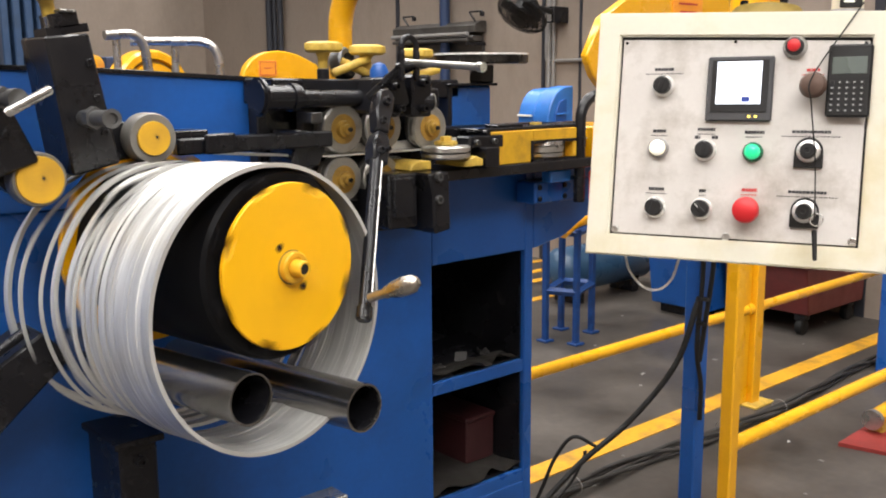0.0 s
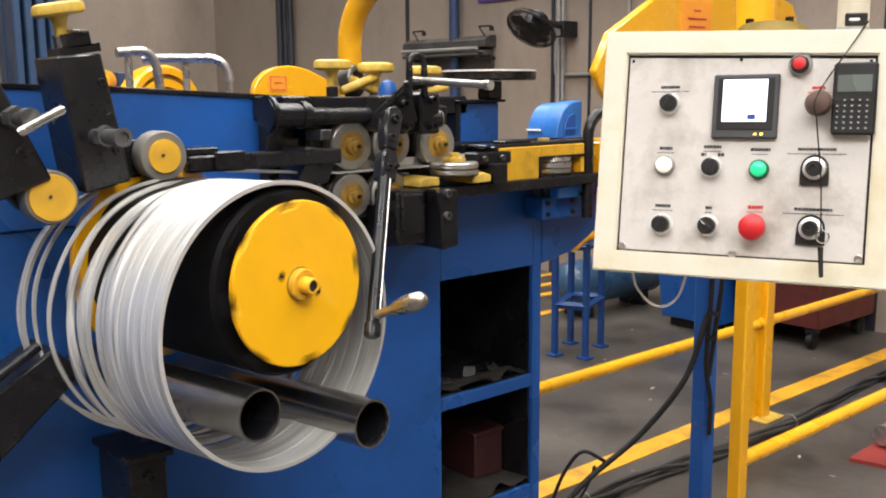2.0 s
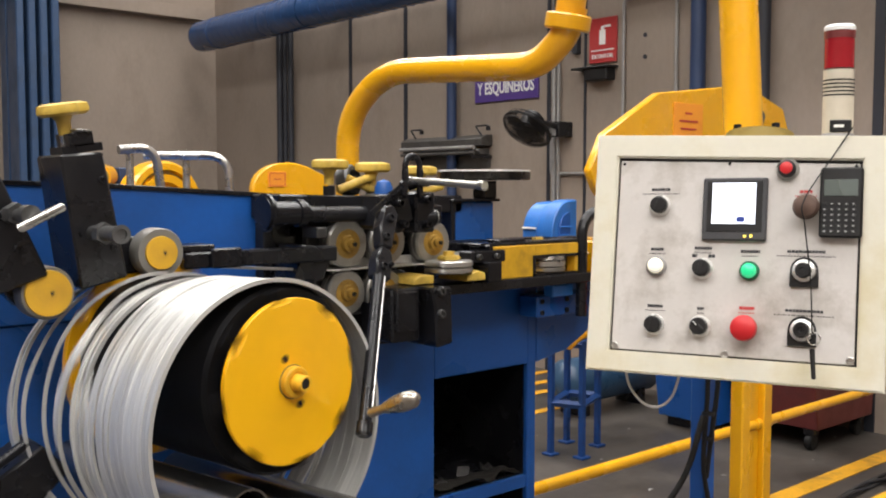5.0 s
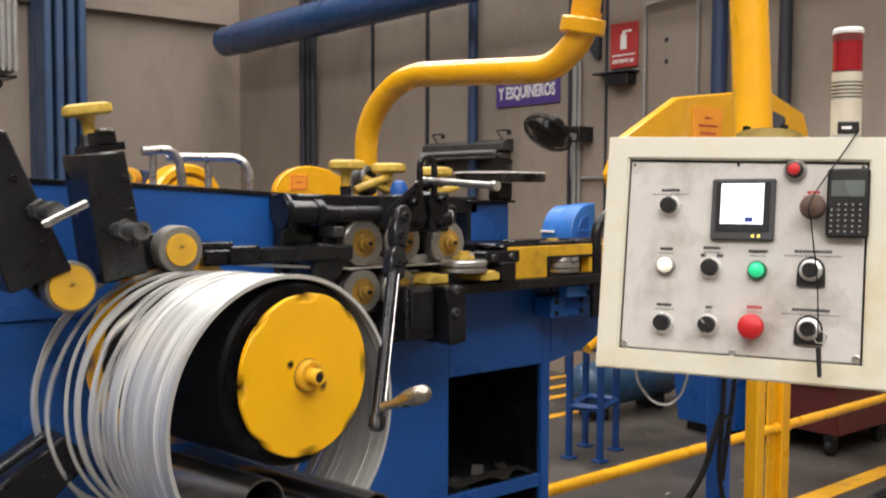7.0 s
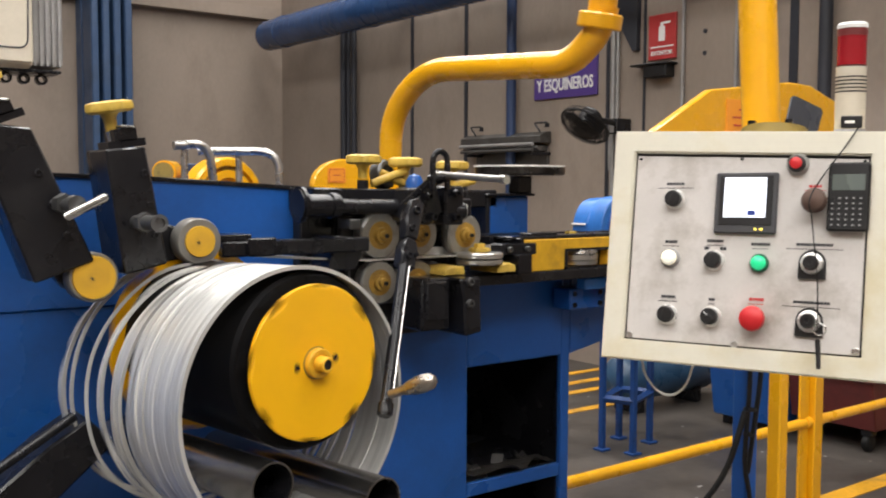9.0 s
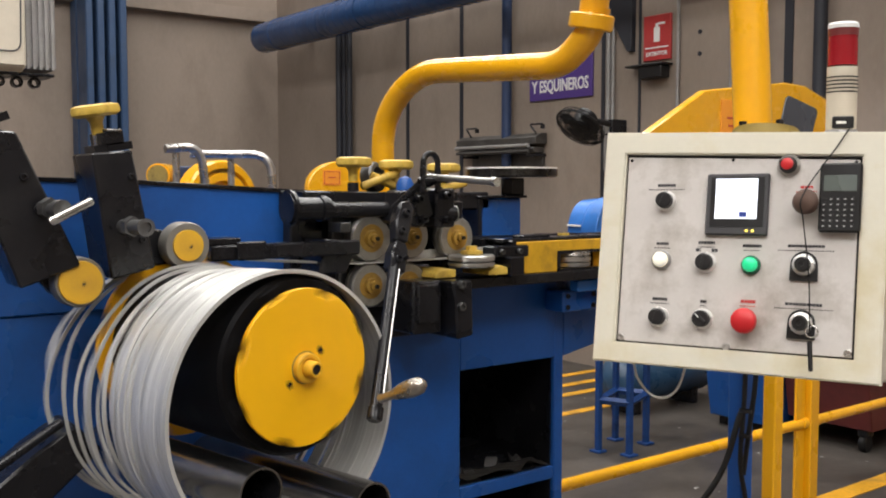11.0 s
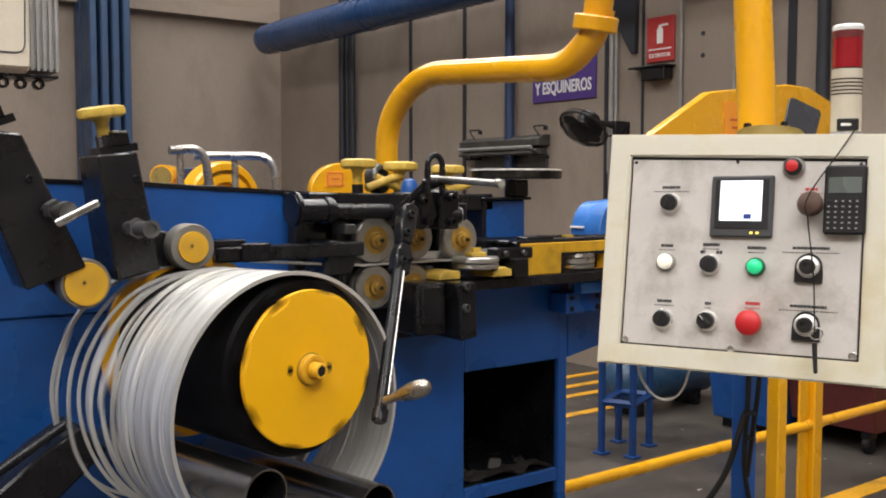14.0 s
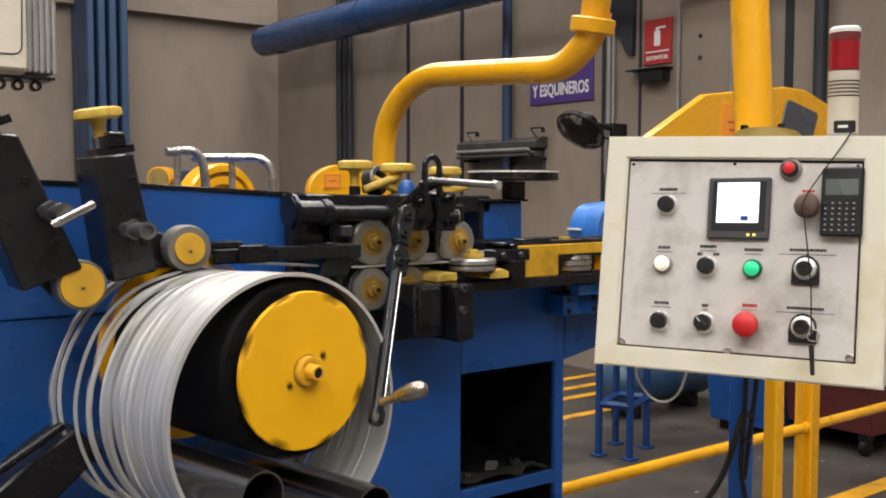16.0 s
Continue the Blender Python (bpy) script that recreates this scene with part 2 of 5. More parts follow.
def sweep(path, r, seg=14, caps=True, inner=0.0):
    """A round tube along a path of points."""
    bm = bmesh.new()
    path = [Vector(p) for p in path]
    up = Vector((0.13, 0.21, 0.97))
    rings = []
    for i, p in enumerate(path):
        d = (path[min(i + 1, len(path) - 1)] - path[max(i - 1, 0)]).normalized()
        u = (up - d * up.dot(d)).normalized()
        up = u
        w = d.cross(u)
        rings.append([bm.verts.new(p + r * (math.cos(2 * math.pi * k / seg) * u + math.sin(2 * math.pi * k / seg) * w)) for k in range(seg)])
    for a, b in zip(rings, rings[1:]):
        for k in range(seg):
            bm.faces.new((a[k], a[(k + 1) % seg], b[(k + 1) % seg], b[k]))
    if caps:
        bm.faces.new(rings[0])
        bm.faces.new(rings[-1])
    return bm


def prism(outline, d0, d1, m=None, bevel=0.0):
    """A plate of outline (a, b) in the x-z plane from y = d0 to d1; m then lays it into place."""
    bm = bmesh.new()
    f = [bm.verts.new((a, d0, b)) for a, b in outline]
    g = [bm.verts.new((a, d1, b)) for a, b in outline]
    bm.faces.new(f)
    bm.faces.new(g[::-1])
    n = len(f)
    for k in range(n):
        bm.faces.new((f[k], g[k], g[(k + 1) % n], f[(k + 1) % n]))
    bmesh.ops.recalc_face_normals(bm, faces=bm.faces)
    if bevel:
        bmesh.ops.bevel(bm, geom=bm.edges[:], offset=bevel, segments=1, affect="EDGES")
    if m is not None:
        bm.transform(m)
    return bm


def bolt(at, axis, r, depth=0.012):
    """A socket screw head."""
    a = Vector(axis).normalized()
    return lathe([(0, 0), (0, r), (depth * 0.85, r), (depth, r * 0.9), (depth, r * 0.55), (depth * 0.45, r * 0.5), (depth * 0.45, 0)], at, a, 14)


# ---- the hall ----
EAST, NORTH, WEST, SOUTH = 5.5, 10.4, -6.0, -6.0


def wall_at(y, z):
    """From the plan at the sign's first distance to the east wall's plane."""
    return -0.12 + (y + 0.12) * 1.0536, 1.41 + (z - 1.41) * 1.0536


floor = solid("floor", B((WEST - 0.2, EAST + 0.2, SOUTH - 0.2, NORTH + 0.2, -0.2, 0.0), bevel=0), FLOOR, (0, 0, 0),
              "dark worn grey concrete hall floor", "floor", kind="structure")
wall_e = solid("wall_east", B((EAST, EAST + 0.2, SOUTH, NORTH, 0, CEIL), bevel=0), WALL, (EAST, 0, 0),
               "tan rendered hall wall with vertical panel joints", "wall", kind="structure")
wall_n = solid("wall_north", B((WEST, EAST + 0.2, NORTH, NORTH + 0.2, 0, CEIL), bevel=0), WALL, (0, NORTH, 0),
               "tan rendered hall wall", "wall", kind="structure")
wall_w = solid("wall_west", B((WEST - 0.2, WEST, SOUTH, NORTH, 0, CEIL), bevel=0), WALL, (WEST, 0, 0), "tan rendered hall wall", "wall", kind="structure")
wall_s = solid("wall_south", B((WEST, EAST, SOUTH - 0.2, SOUTH, 0, CEIL), bevel=0), WALL, (0, SOUTH, 0), "tan rendered hall wall", "wall", kind="structure")
# assumed roof, out of view, with openings for the assumed roof lights
edges_x = [WEST - 0.2]
roof = []
for sx, sy, sw, sl in SKYLIGHTS:
    roof.append((edges_x[-1], sx - sw / 2, SOUTH - 0.2, NORTH + 0.2, CEIL, CEIL + 0.1))
    roof.append((sx - sw / 2, sx + sw / 2, SOUTH - 0.2, sy - sl / 2, CEIL, CEIL + 0.1))
    roof.append((sx - sw / 2, sx + sw / 2, sy + sl / 2, NORTH + 0.2, CEIL, CEIL + 0.1))
    edges_x.append(sx + sw / 2)
roof.append((edges_x[-1], EAST + 0.2, SOUTH - 0.2, NORTH + 0.2, CEIL, CEIL + 0.1))
solid("ceiling", B(*roof, bevel=0), CEILING, (0, 0, CEIL), "assumed pale sheet roof with openings for added long lights", "ceiling", kind="structure")

# painted lines on the floor
solid("floor_line", B((1.7, EAST, 2.19, 2.29, 0.0, 0.004), bevel=0), LINE, (3, 2.24, 0), "yellow painted floor line, worn", "floor line", "floor lines", kind="structure")
for y0, x1_ in ((4.14, 4.7), (4.53, 5.35), (4.76, 5.4), (5.02, 5.45)):
    solid("floor_line", B((3.2, x1_, y0 - 0.035, y0 + 0.035, 0.0, 0.004), bevel=0), LINE, (4, y0, 0), "yellow painted floor line, worn", "floor line", "floor lines", kind="structure")

# wall joints: dark recess strips standing for cover battens
for y0, w in ((7.279, 0.045), (6.473, 0.045), (4.812, 0.034), (4.468, 0.022), (3.3, 0.06), (2.4, 0.06)):
    y1 = wall_at(y0, 0)[0]
    solid("trim", B((EAST - 0.012, EAST - 0.001, y1 - w / 2, y1 + w / 2, 0, CEIL), bevel=0.002), JOINT, (EAST, y1, 0),
          "dark vertical cover batten on the wall", "wall batten", "wall battens", kind="structure")

# ---- wall services ----
for y0, r in ((8.39, 0.035), (8.29, 0.022), (8.19, 0.030), (5.80, 0.042), (3.5, 0.05), (3.05, 0.04)):
    y1 = wall_at(y0, 0)[0]
    solid("conduit", C((EAST - 0.08, y1, 0.9 if y0 > 5 else 0.4), (EAST - 0.08, y1, CEIL), r), PIPE_BLUE if y0 in (5.80, 3.5) else JOINT, (EAST - 0.08, y1, 1),
          "dark blue vertical conduit on the wall", "pipe", "wall conduits")
duct = thing("air_duct", (EAST - 0.42, 5, 3.08), "long round dark blue air duct along the wall", "duct")
part("pipe", sweep([(EAST - 0.42, y, 3.08) for y in (0, 3, 6, 9, 9.9)], 0.165, 28), DUCT, duct)
part("end_cap", lathe([(0, 0.165), (0.03, 0.160), (0.06, 0.142), (0.08, 0.11), (0.09, 0.06), (0.092, 0)], (EAST - 0.42, 9.9, 3.08), (0, 1, 0), 28), DUCT, duct)
seams = bmesh.new()
for k in range(60):
    add(seams, lathe(ring(0.1685, 0.160, 0.018), (EAST - 0.42, 2.0 + k * 0.125, 3.08), (0, 1, 0), 28))
tagged(part("seam", seams, DUCT, duct), kind="stuff")
for y in (3.0, 5.4, 7.75, 9.5):
    part("band", lathe(ring(0.172, 0.16, 0.05), (EAST - 0.42, y, 3.08), (0, 1, 0)), DUCT, duct)
    part("bracket", B((EAST - 0.27, EAST, y - 0.02, y + 0.02, 3.06, 3.10)), PIPE_BLUE, duct)

solid("trim", B((-2, EAST - 0.1, NORTH - 0.14, NORTH, 3.33, 3.47)), WALL, (2, NORTH, 3.5), "rendered ledge along the wall", "ledge", kind="structure")
col = thing("steel_column", (3.45, 10.0, 0), "dark blue steel column with deep ribs", "column")
for k in range(4):
    part("rib", B((3.10 + k * 0.115, 3.175 + k * 0.115, 9.9, 10.2, 0, CEIL), bevel=0.012), COLUMN_BLUE, col)
part("back_plate", B((3.09, 3.54, 10.2, 10.38, 0, CEIL)), COLUMN_BLUE, col)

# control box hung high up
hung = thing("electric_cabinet", (1.3, 5.1, 2.0), "beige electric cabinet hung high by the wall", "cabinet")
part("body", B((0.6, 1.30, 5.0, 5.3, 1.98, 2.9), bevel=0.02), BEIGE, hung)
part("door", B((0.62, 1.295, 4.97, 5.0, 2.0, 2.88), bevel=0.015), BEIGE, hung)
part("side_channel", B((1.30, 1.46, 5.05, 5.25, 2.0, 2.9), bevel=0.015), GREY, hung)
for k in range(5):
    part("rib", B((1.31 + k * 0.03, 1.325 + k * 0.03, 5.03, 5.05, 2.0, 2.9)), GREY, hung)
part("door_seam", sweep(bend([(1.285, 4.968, 2.86), (1.268, 4.968, 2.075), (0.66, 4.968, 2.075)], 0.05), 0.004, 6), GREY_PLASTIC, hung)
part("support_beam", B((0.9, 1.0, 5.3, NORTH, 2.6, 2.7), bevel=0.004), GREY, hung)
part("bracket", B((0.8, 1.44, 5.02, 5.25, 1.965, 1.98), bevel=0.004), BLACK, hung)
for k in range(5):
    part("gland", lathe([(0, 0.016), (0, 0.028), (0.04, 0.028), (0.04, 0.016), (0, 0.016)], (1.02 + k * 0.085, 5.08, 1.938), (0, 1, 0), 16), BLACK, hung)

# sign with white letters
def text_bm(body, size, m, depth=0.002):
    cu = bpy.data.curves.new("text", "FONT")
    cu.offset = size * 0.022
    cu.body, cu.size, cu.extrude, cu.align_x, cu.align_y, cu.resolution_u = body, size, depth, "CENTER", "CENTER", 3
    ob = bpy.data.objects.new("text", cu)
    scene.collection.objects.link(ob)
    me = bpy.data.meshes.new_from_object(ob.evaluated_get(bpy.context.evaluated_depsgraph_get()))
    bpy.data.objects.remove(ob)
    bm = bmesh.new()
    bm.from_mesh(me)
    bmesh.ops.remove_doubles(bm, verts=bm.verts, dist=1e-6)
    bm.transform(m)
    return bm


FACE_WEST = Matrix(((0, 0, -1, 0), (-1, 0, 0, 0), (0, 1, 0, 0), (0, 0, 0, 1)))
ya, za = wall_at(5.59, 2.075)
yb, zb = wall_at(4.91, 2.262)
sign = thing("wall_sign", (EAST, (ya + yb) / 2, za), "purple wall sign with white capital letters", "sign")
part("board", B((EAST - 0.02, EAST - 0.001, yb, ya, za, zb + 0.17), bevel=0.003), PURPLE, sign)
tm = Matrix.Translation((EAST - 0.022, (ya + yb) / 2, za + 0.105)) @ FACE_WEST @ Matrix.Diagonal((0.80, 1.15, 1, 1))
part("lettering", text_bm("Y ESQUINEROS", 0.118, tm), WHITE, sign, "white lettering")

ya, za = wall_at(4.425, 2.27)
yb, zb = wall_at(4.188, 2.575)
ext = thing("extinguisher_sign", (EAST, (ya + yb) / 2, za), "red fire extinguisher sign with white symbol", "sign")
yc = (ya + yb) / 2
part("board", B((EAST - 0.02, EAST - 0.001, yb, ya, za, zb), bevel=0.003), SIGN_RED, ext)
part("symbol", join(B((EAST - 0.024, EAST - 0.0205, yc - 0.028, yc + 0.028, za + 0.13, za + 0.235), bevel=0.001),
                    B((EAST - 0.024, EAST - 0.0205, yc - 0.014, yc + 0.014, za + 0.235, za + 0.262), bevel=0.001),
                    B((EAST - 0.024, EAST - 0.0205, yc - 0.075, yc - 0.01, za + 0.250, za + 0.266), bevel=0.001)), WHITE, ext, "white extinguisher symbol")
part("rule", B((EAST - 0.024, EAST - 0.0205, yb + 0.02, ya - 0.02, za + 0.085, za + 0.095), bevel=0.0005), WHITE, ext)
part("lettering", text_bm("EXTINTOR", 0.040, Matrix.Translation((EAST - 0.022, yc, za + 0.045)) @ FACE_WEST), WHITE, ext, "white lettering")
part("bracket", B((EAST - 0.12, EAST, yb - 0.01, ya + 0.09, za - 0.045, za - 0.03), (EAST - 0.1, EAST, yb + 0.02, ya - 0.02, za - 0.13, za - 0.045), bevel=0.004), BLACK_PLASTIC, ext)

# thin pale conduit with a corner
y1, z1 = wall_at(4.124, 2.60)
y2, z2 = wall_at(3.70, 2.66)
solid("conduit", sweep(bend([(EAST - 0.02, y1, 1.2), (EAST - 0.02, y1, z1 + 0.07), (EAST - 0.02, y2, z1 + 0.09), (EAST - 0.02, y2, 1.3)], 0.04), 0.013, 8), GREY, (EAST, y1, 1.2),
      "thin pale conduit bent over the wall", "pipe", "wall conduits")

# dark gusset under the ceiling and two fixing holes in the wall panel
yg, zg = 4.86, 2.40
gus = prism([(4.762, 2.40), (4.80, 2.40), (4.93, 2.60), (4.99, 2.78), (4.99, 3.4), (4.745, 3.4)], 0, 0.05, Matrix(((0, 1, 0, EAST - 0.05), (1, 0, 0, 0), (0, 0, 1, 0), (0, 0, 0, 1))), bevel=0.004)
solid("wall_gusset", gus, JOINT, (EAST, yg, zg), "dark blue tapered bracket on the wall", "bracket", kind="structure")
for dz in (0.0, -0.15):
    yh, zh = wall_at(3.96, 2.42)
    solid("wall_socket", lathe([(0, 0), (0, 0.016), (0.006, 0.016), (0.006, 0)], (EAST - 0.005, yh, zh + dz), (1, 0, 0), 14), JOINT, (EAST, yh, zh + dz), "small dark round wall fixing", "wall fixing", "wall fixings")

# wall rack
rack = thing("wall_rack", (EAST - 0.15, 6.1, 1.7), "grey steel tray rack fixed to the wall", "rack")
y1, y2, z1 = 6.74, 5.70, 1.842
RACKSTEEL = mat("dark_rack_steel", (0.105, 0.10, 0.094), 0.42, 0.5, 0.3, 5, 60, 0.2, (0.04, 0.036, 0.032), 0.7, 7)
ALONG = Matrix(((-1, 0, 0, EAST), (0, 1, 0, 0), (0, 0, 1, 0), (0, 0, 0, 1)))
part("upper_tray", prism([(0.0, z1 - 0.085), (0.13, z1 - 0.085), (0.135, z1 - 0.03), (0.06, z1 + 0.005), (0.0, z1 + 0.005)], y2, y1, ALONG, bevel=0.003), RACKSTEEL, rack, "folded grey steel tray")
part("lower_tray", prism([(0.01, z1 - 0.155), (0.11, z1 - 0.155), (0.135, z1 - 0.125), (0.125, z1 - 0.11), (0.01, z1 - 0.11)], y2 + 0.03, y1 - 0.03, ALONG, bevel=0.003), RACKSTEEL, rack)
part("tube", C((EAST - 0.155, y2 + 0.06, z1 - 0.098), (EAST - 0.155, y1 - 0.02, z1 - 0.098), 0.016), GREY, rack, "pale worn tube")
part("tube", C((EAST - 0.165, y2 + 0.05, z1 - 0.145), (EAST - 0.165, y1 - 0.05, z1 - 0.145), 0.013), RACKSTEEL, rack)
part("back_plate", B((EAST - 0.03, EAST - 0.001, y2 + 0.02, y1 - 0.10, z1 - 0.27, z1 - 0.155), bevel=0.003), RACKSTEEL, rack)
for yy in (y1 - 0.18, y2 + 0.02):
    part("hook", sweep(bend([(EAST - 0.09, yy + 0.02, z1), (EAST - 0.09, yy - 0.01 + 0.10, z1 + 0.075), (EAST - 0.09, yy - 0.06, z1 + 0.075), (EAST - 0.09, yy - 0.06, z1 + 0.045)], 0.015), 0.008, 8), BLACK, rack)
    part("hook_pad", B((EAST - 0.105, EAST - 0.075, yy - 0.075, yy - 0.045, z1 + 0.035, z1 + 0.07), bevel=0.004), BLACK, rack)
    part("bracket", B((EAST - 0.2, EAST, yy - 0.012, yy + 0.012, z1 - 0.19, z1 - 0.165)), BLACK, rack)

# wall fan on its post
yf, zf = 4.874, 1.842
fan = thing("wall_fan", (EAST - 0.25, yf, zf), "black wall fan with wire cage, tilted", "fan")
fnormal = (0.40 * Vector((-0.71, -0.70, -0.06)) - 0.92 * (0.50 * Vector((0.8, -0.6, 0)) + 0.866 * Vector((0, 0, 1)))).normalized()
fm = Matrix.Translation((EAST - 0.45, yf, zf)) @ fnormal.to_track_quat("Z", "Y").to_matrix().to_4x4() @ Matrix.Diagonal((0.93, 0.93, 0.62, 1))
cage = bmesh.new()
for r, h, w in ((0.20, 0.0, 0.006), (0.20, 0.015, 0.006), (0.185, 0.055, 0.003), (0.15, 0.08, 0.003), (0.10, 0.095, 0.003), (0.05, 0.10, 0.003), (0.19, -0.05, 0.003), (0.165, -0.065, 0.003), (0.13, -0.08, 0.003)):
    add(cage, sweep([(r * math.cos(a * math.pi / 16), r * math.sin(a * math.pi / 16), h) for a in range(33)], w, 6, False))
for k in range(72):
    a = k * math.pi / 36
    ca, sa = math.cos(a), math.sin(a)
    add(cage, sweep([(0.04 * ca, 0.04 * sa, 0.1), (0.15 * ca, 0.15 * sa, 0.08), (0.2 * ca, 0.2 * sa, 0), (0.13 * ca, 0.13 * sa, -0.08)], 0.0021, 5, False))
cage.transform(fm)
tagged(part("cage", cage, BLACK_PLASTIC, fan), kind="stuff")
for k in range(3):
    blade = prism([(0.02, -0.05), (0.10, -0.13), (0.16, -0.11), (0.185, 0.03), (0.12, 0.09), (0.03, 0.05)], -0.004, 0.004, Matrix.Rotation(k * 2.094, 4, "Z") @ Matrix.Rotation(radians(75), 4, "X"))
    blade.transform(fm)
    part("blade", blade, BLACK_PLASTIC, fan)
mot = join(C((0, 0, -0.20), (0, 0, 0.03), 0.085, bevel=0.02), C((0, 0, 0.098), (0, 0, 0.103), 0.055, bevel=0.001))
mot.transform(fm)
part("motor", mot, BLACK_PLASTIC, fan)
part("wall_mount", B((EAST - 0.16, EAST, 4.835, 4.93, 1.79, 1.905), bevel=0.006), BLACK, fan)
part("mount_plate", B((EAST - 0.168, EAST - 0.161, 4.86, 4.92, 1.80, 1.86), bevel=0.002), GREY, fan, "grey plate on the mount")
part("arm", sweep(smooth_path([(EAST - 0.42, yf - 0.04, zf + 0.02), (EAST - 0.3, yf - 0.03, zf + 0.04), (EAST - 0.1, yf - 0.0, zf + 0.02)]), 0.022, 10), BLACK_PLASTIC, fan)
for yv, rv in ((5.0, 0.019), (4.955, 0.013)):
    solid("conduit", sweep([(EAST - 0.03, yv, 1.29), (EAST - 0.03, yv, CEIL)], rv, 10), GREY, (EAST - 0.03, yv, 1.29), "pale grey vertical conduit behind the fan", "pipe", "wall conduits")
solid("conduit", sweep(bend([(EAST - 0.02, 5.035, 1.9), (EAST - 0.02, 5.035, 1.52), (EAST - 0.02, 4.2, 1.525)], 0.03), 0.013, 8), GREY, (EAST - 0.02, 4.7, 1.52), "grey level conduit on the wall", "pipe", "wall conduits")

# ---- the forming machine ----
mach = thing("forming_machine", (1.0, 1.8, 0), "blue steel strip forming machine with black rollers gear", "machine")
FRONT = 1.567
part("base_panel", B((-0.4, 1.348, FRONT, FRONT + 0.02, 0.05, 1.2), bevel=0.003), BLUE, mach)
part("upper_panel", prism([(-0.4, 1.2), (1.0, 1.2), (1.0, 1.402), (0.62, 1.423), (-0.4, 1.452)], FRONT - 0.004, FRONT + 0.018, bevel=0.002), BLUE, mach)
part("top_rim", prism([(-0.4, 1.446), (0.62, 1.417), (1.0, 1.396), (1.0, 1.404), (0.62, 1.425), (-0.4, 1.454)], FRONT - 0.008, FRONT + 0.03, bevel=0.001), BLACK, mach)
part("bay_stile", B((1.639, 1.668, FRONT, FRONT + 0.42, 0.05, 1.2), bevel=0.003), BLUE, mach)
part("bay_head", B((1.348, 1.639, FRONT, FRONT + 0.02, 1.0, 1.2), bevel=0.002), BLUE, mach)
part("shelf", B((1.348, 1.639, FRONT + 0.003, FRONT + 0.42, 0.70, 0.731), bevel=0.002), BLUE, mach)
part("shelf", B((1.348, 1.639, FRONT + 0.003, FRONT + 0.42, 0.418, 0.449), bevel=0.002), BLUE, mach)
part("bay_foot", B((1.348, 1.639, FRONT, FRONT + 0.02, 0.05, 0.418), bevel=0.002), BLUE, mach)
part("bay_side", B((1.32, 1.347, FRONT + 0.02, FRONT + 0.42, 0.05, 1.2), bevel=0.002), BLUE, mach)
# thin black sheets added to give the open bays their deep shade
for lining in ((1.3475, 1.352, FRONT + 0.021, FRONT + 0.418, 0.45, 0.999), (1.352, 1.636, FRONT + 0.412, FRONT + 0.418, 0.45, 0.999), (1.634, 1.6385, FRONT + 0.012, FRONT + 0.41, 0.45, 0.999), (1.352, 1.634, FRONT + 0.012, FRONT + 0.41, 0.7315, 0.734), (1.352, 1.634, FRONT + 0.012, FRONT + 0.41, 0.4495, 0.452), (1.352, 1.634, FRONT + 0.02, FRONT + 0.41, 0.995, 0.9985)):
    part("bay_shade_lining", B(lining, bevel=0), BLACK, mach, "black lining added for the shade inside the bay")
part("bay_back", B((1.32, 1.66, FRONT + 0.42, FRONT + 0.44, 0.05, 1.2), bevel=0.002), BLUE, mach)
part("body_side", B((-0.4, -0.38, FRONT + 0.02, 2.05, 0.05, 1.4), bevel=0.002), BLUE, mach)
part("body_back", B((-0.4, 1.3, 2.03, 2.05, 0.05, 1.36), bevel=0.002), BLUE, mach)
part("bed", B((-0.38, 1.668, FRONT + 0.02, 2.0, 1.18, 1.2), bevel=0.002), BLACK, mach)
part("bed_extension", prism([(1.67, 1.2), (2.3, 1.2), (2.3, 1.06), (1.86, 1.06), (1.78, 1.02), (1.67, 1.0)], FRONT, 1.98, bevel=0.002), BLUE, mach)
part("bed_top", B((1.24, 2.3, 1.44, 2.0, 1.2, 1.222), bevel=0.002), BLACK, mach)
part("gear_plate", B((0.905, 1.29, 1.53, 1.563, 1.1, 1.4), bevel=0.003), BLACK, mach)
part("gear_cover", prism([(0.895, 1.36), (1.26, 1.36), (1.26, 1.40), (0.895, 1.406)], 1.46, 1.56, bevel=0.003), BLACK, mach)
part("guide_bar", B((0.70, 1.0, 1.43, 1.47, 1.285, 1.312), (0.745, 0.80, 1.42, 1.43, 1.285, 1.318), bevel=0.003), BLACK, mach)
part("guide_block", prism([(0.915, 1.25), (0.975, 1.25), (0.99, 1.28), (0.98, 1.312), (0.93, 1.316)], 1.44, 1.52, bevel=0.003), BLACK, mach)
part("guide_bracket", B((0.70, 0.76, 1.44, 1.5, 1.312, 1.324), bevel=0.002), BLACK, mach)

DARKSTEEL = mat("dull_oiled_steel", (0.13, 0.13, 0.13), 0.42, 0.7, 0.3, 12, 120, 0.2, (0.05, 0.05, 0.05), 0.6, 14)
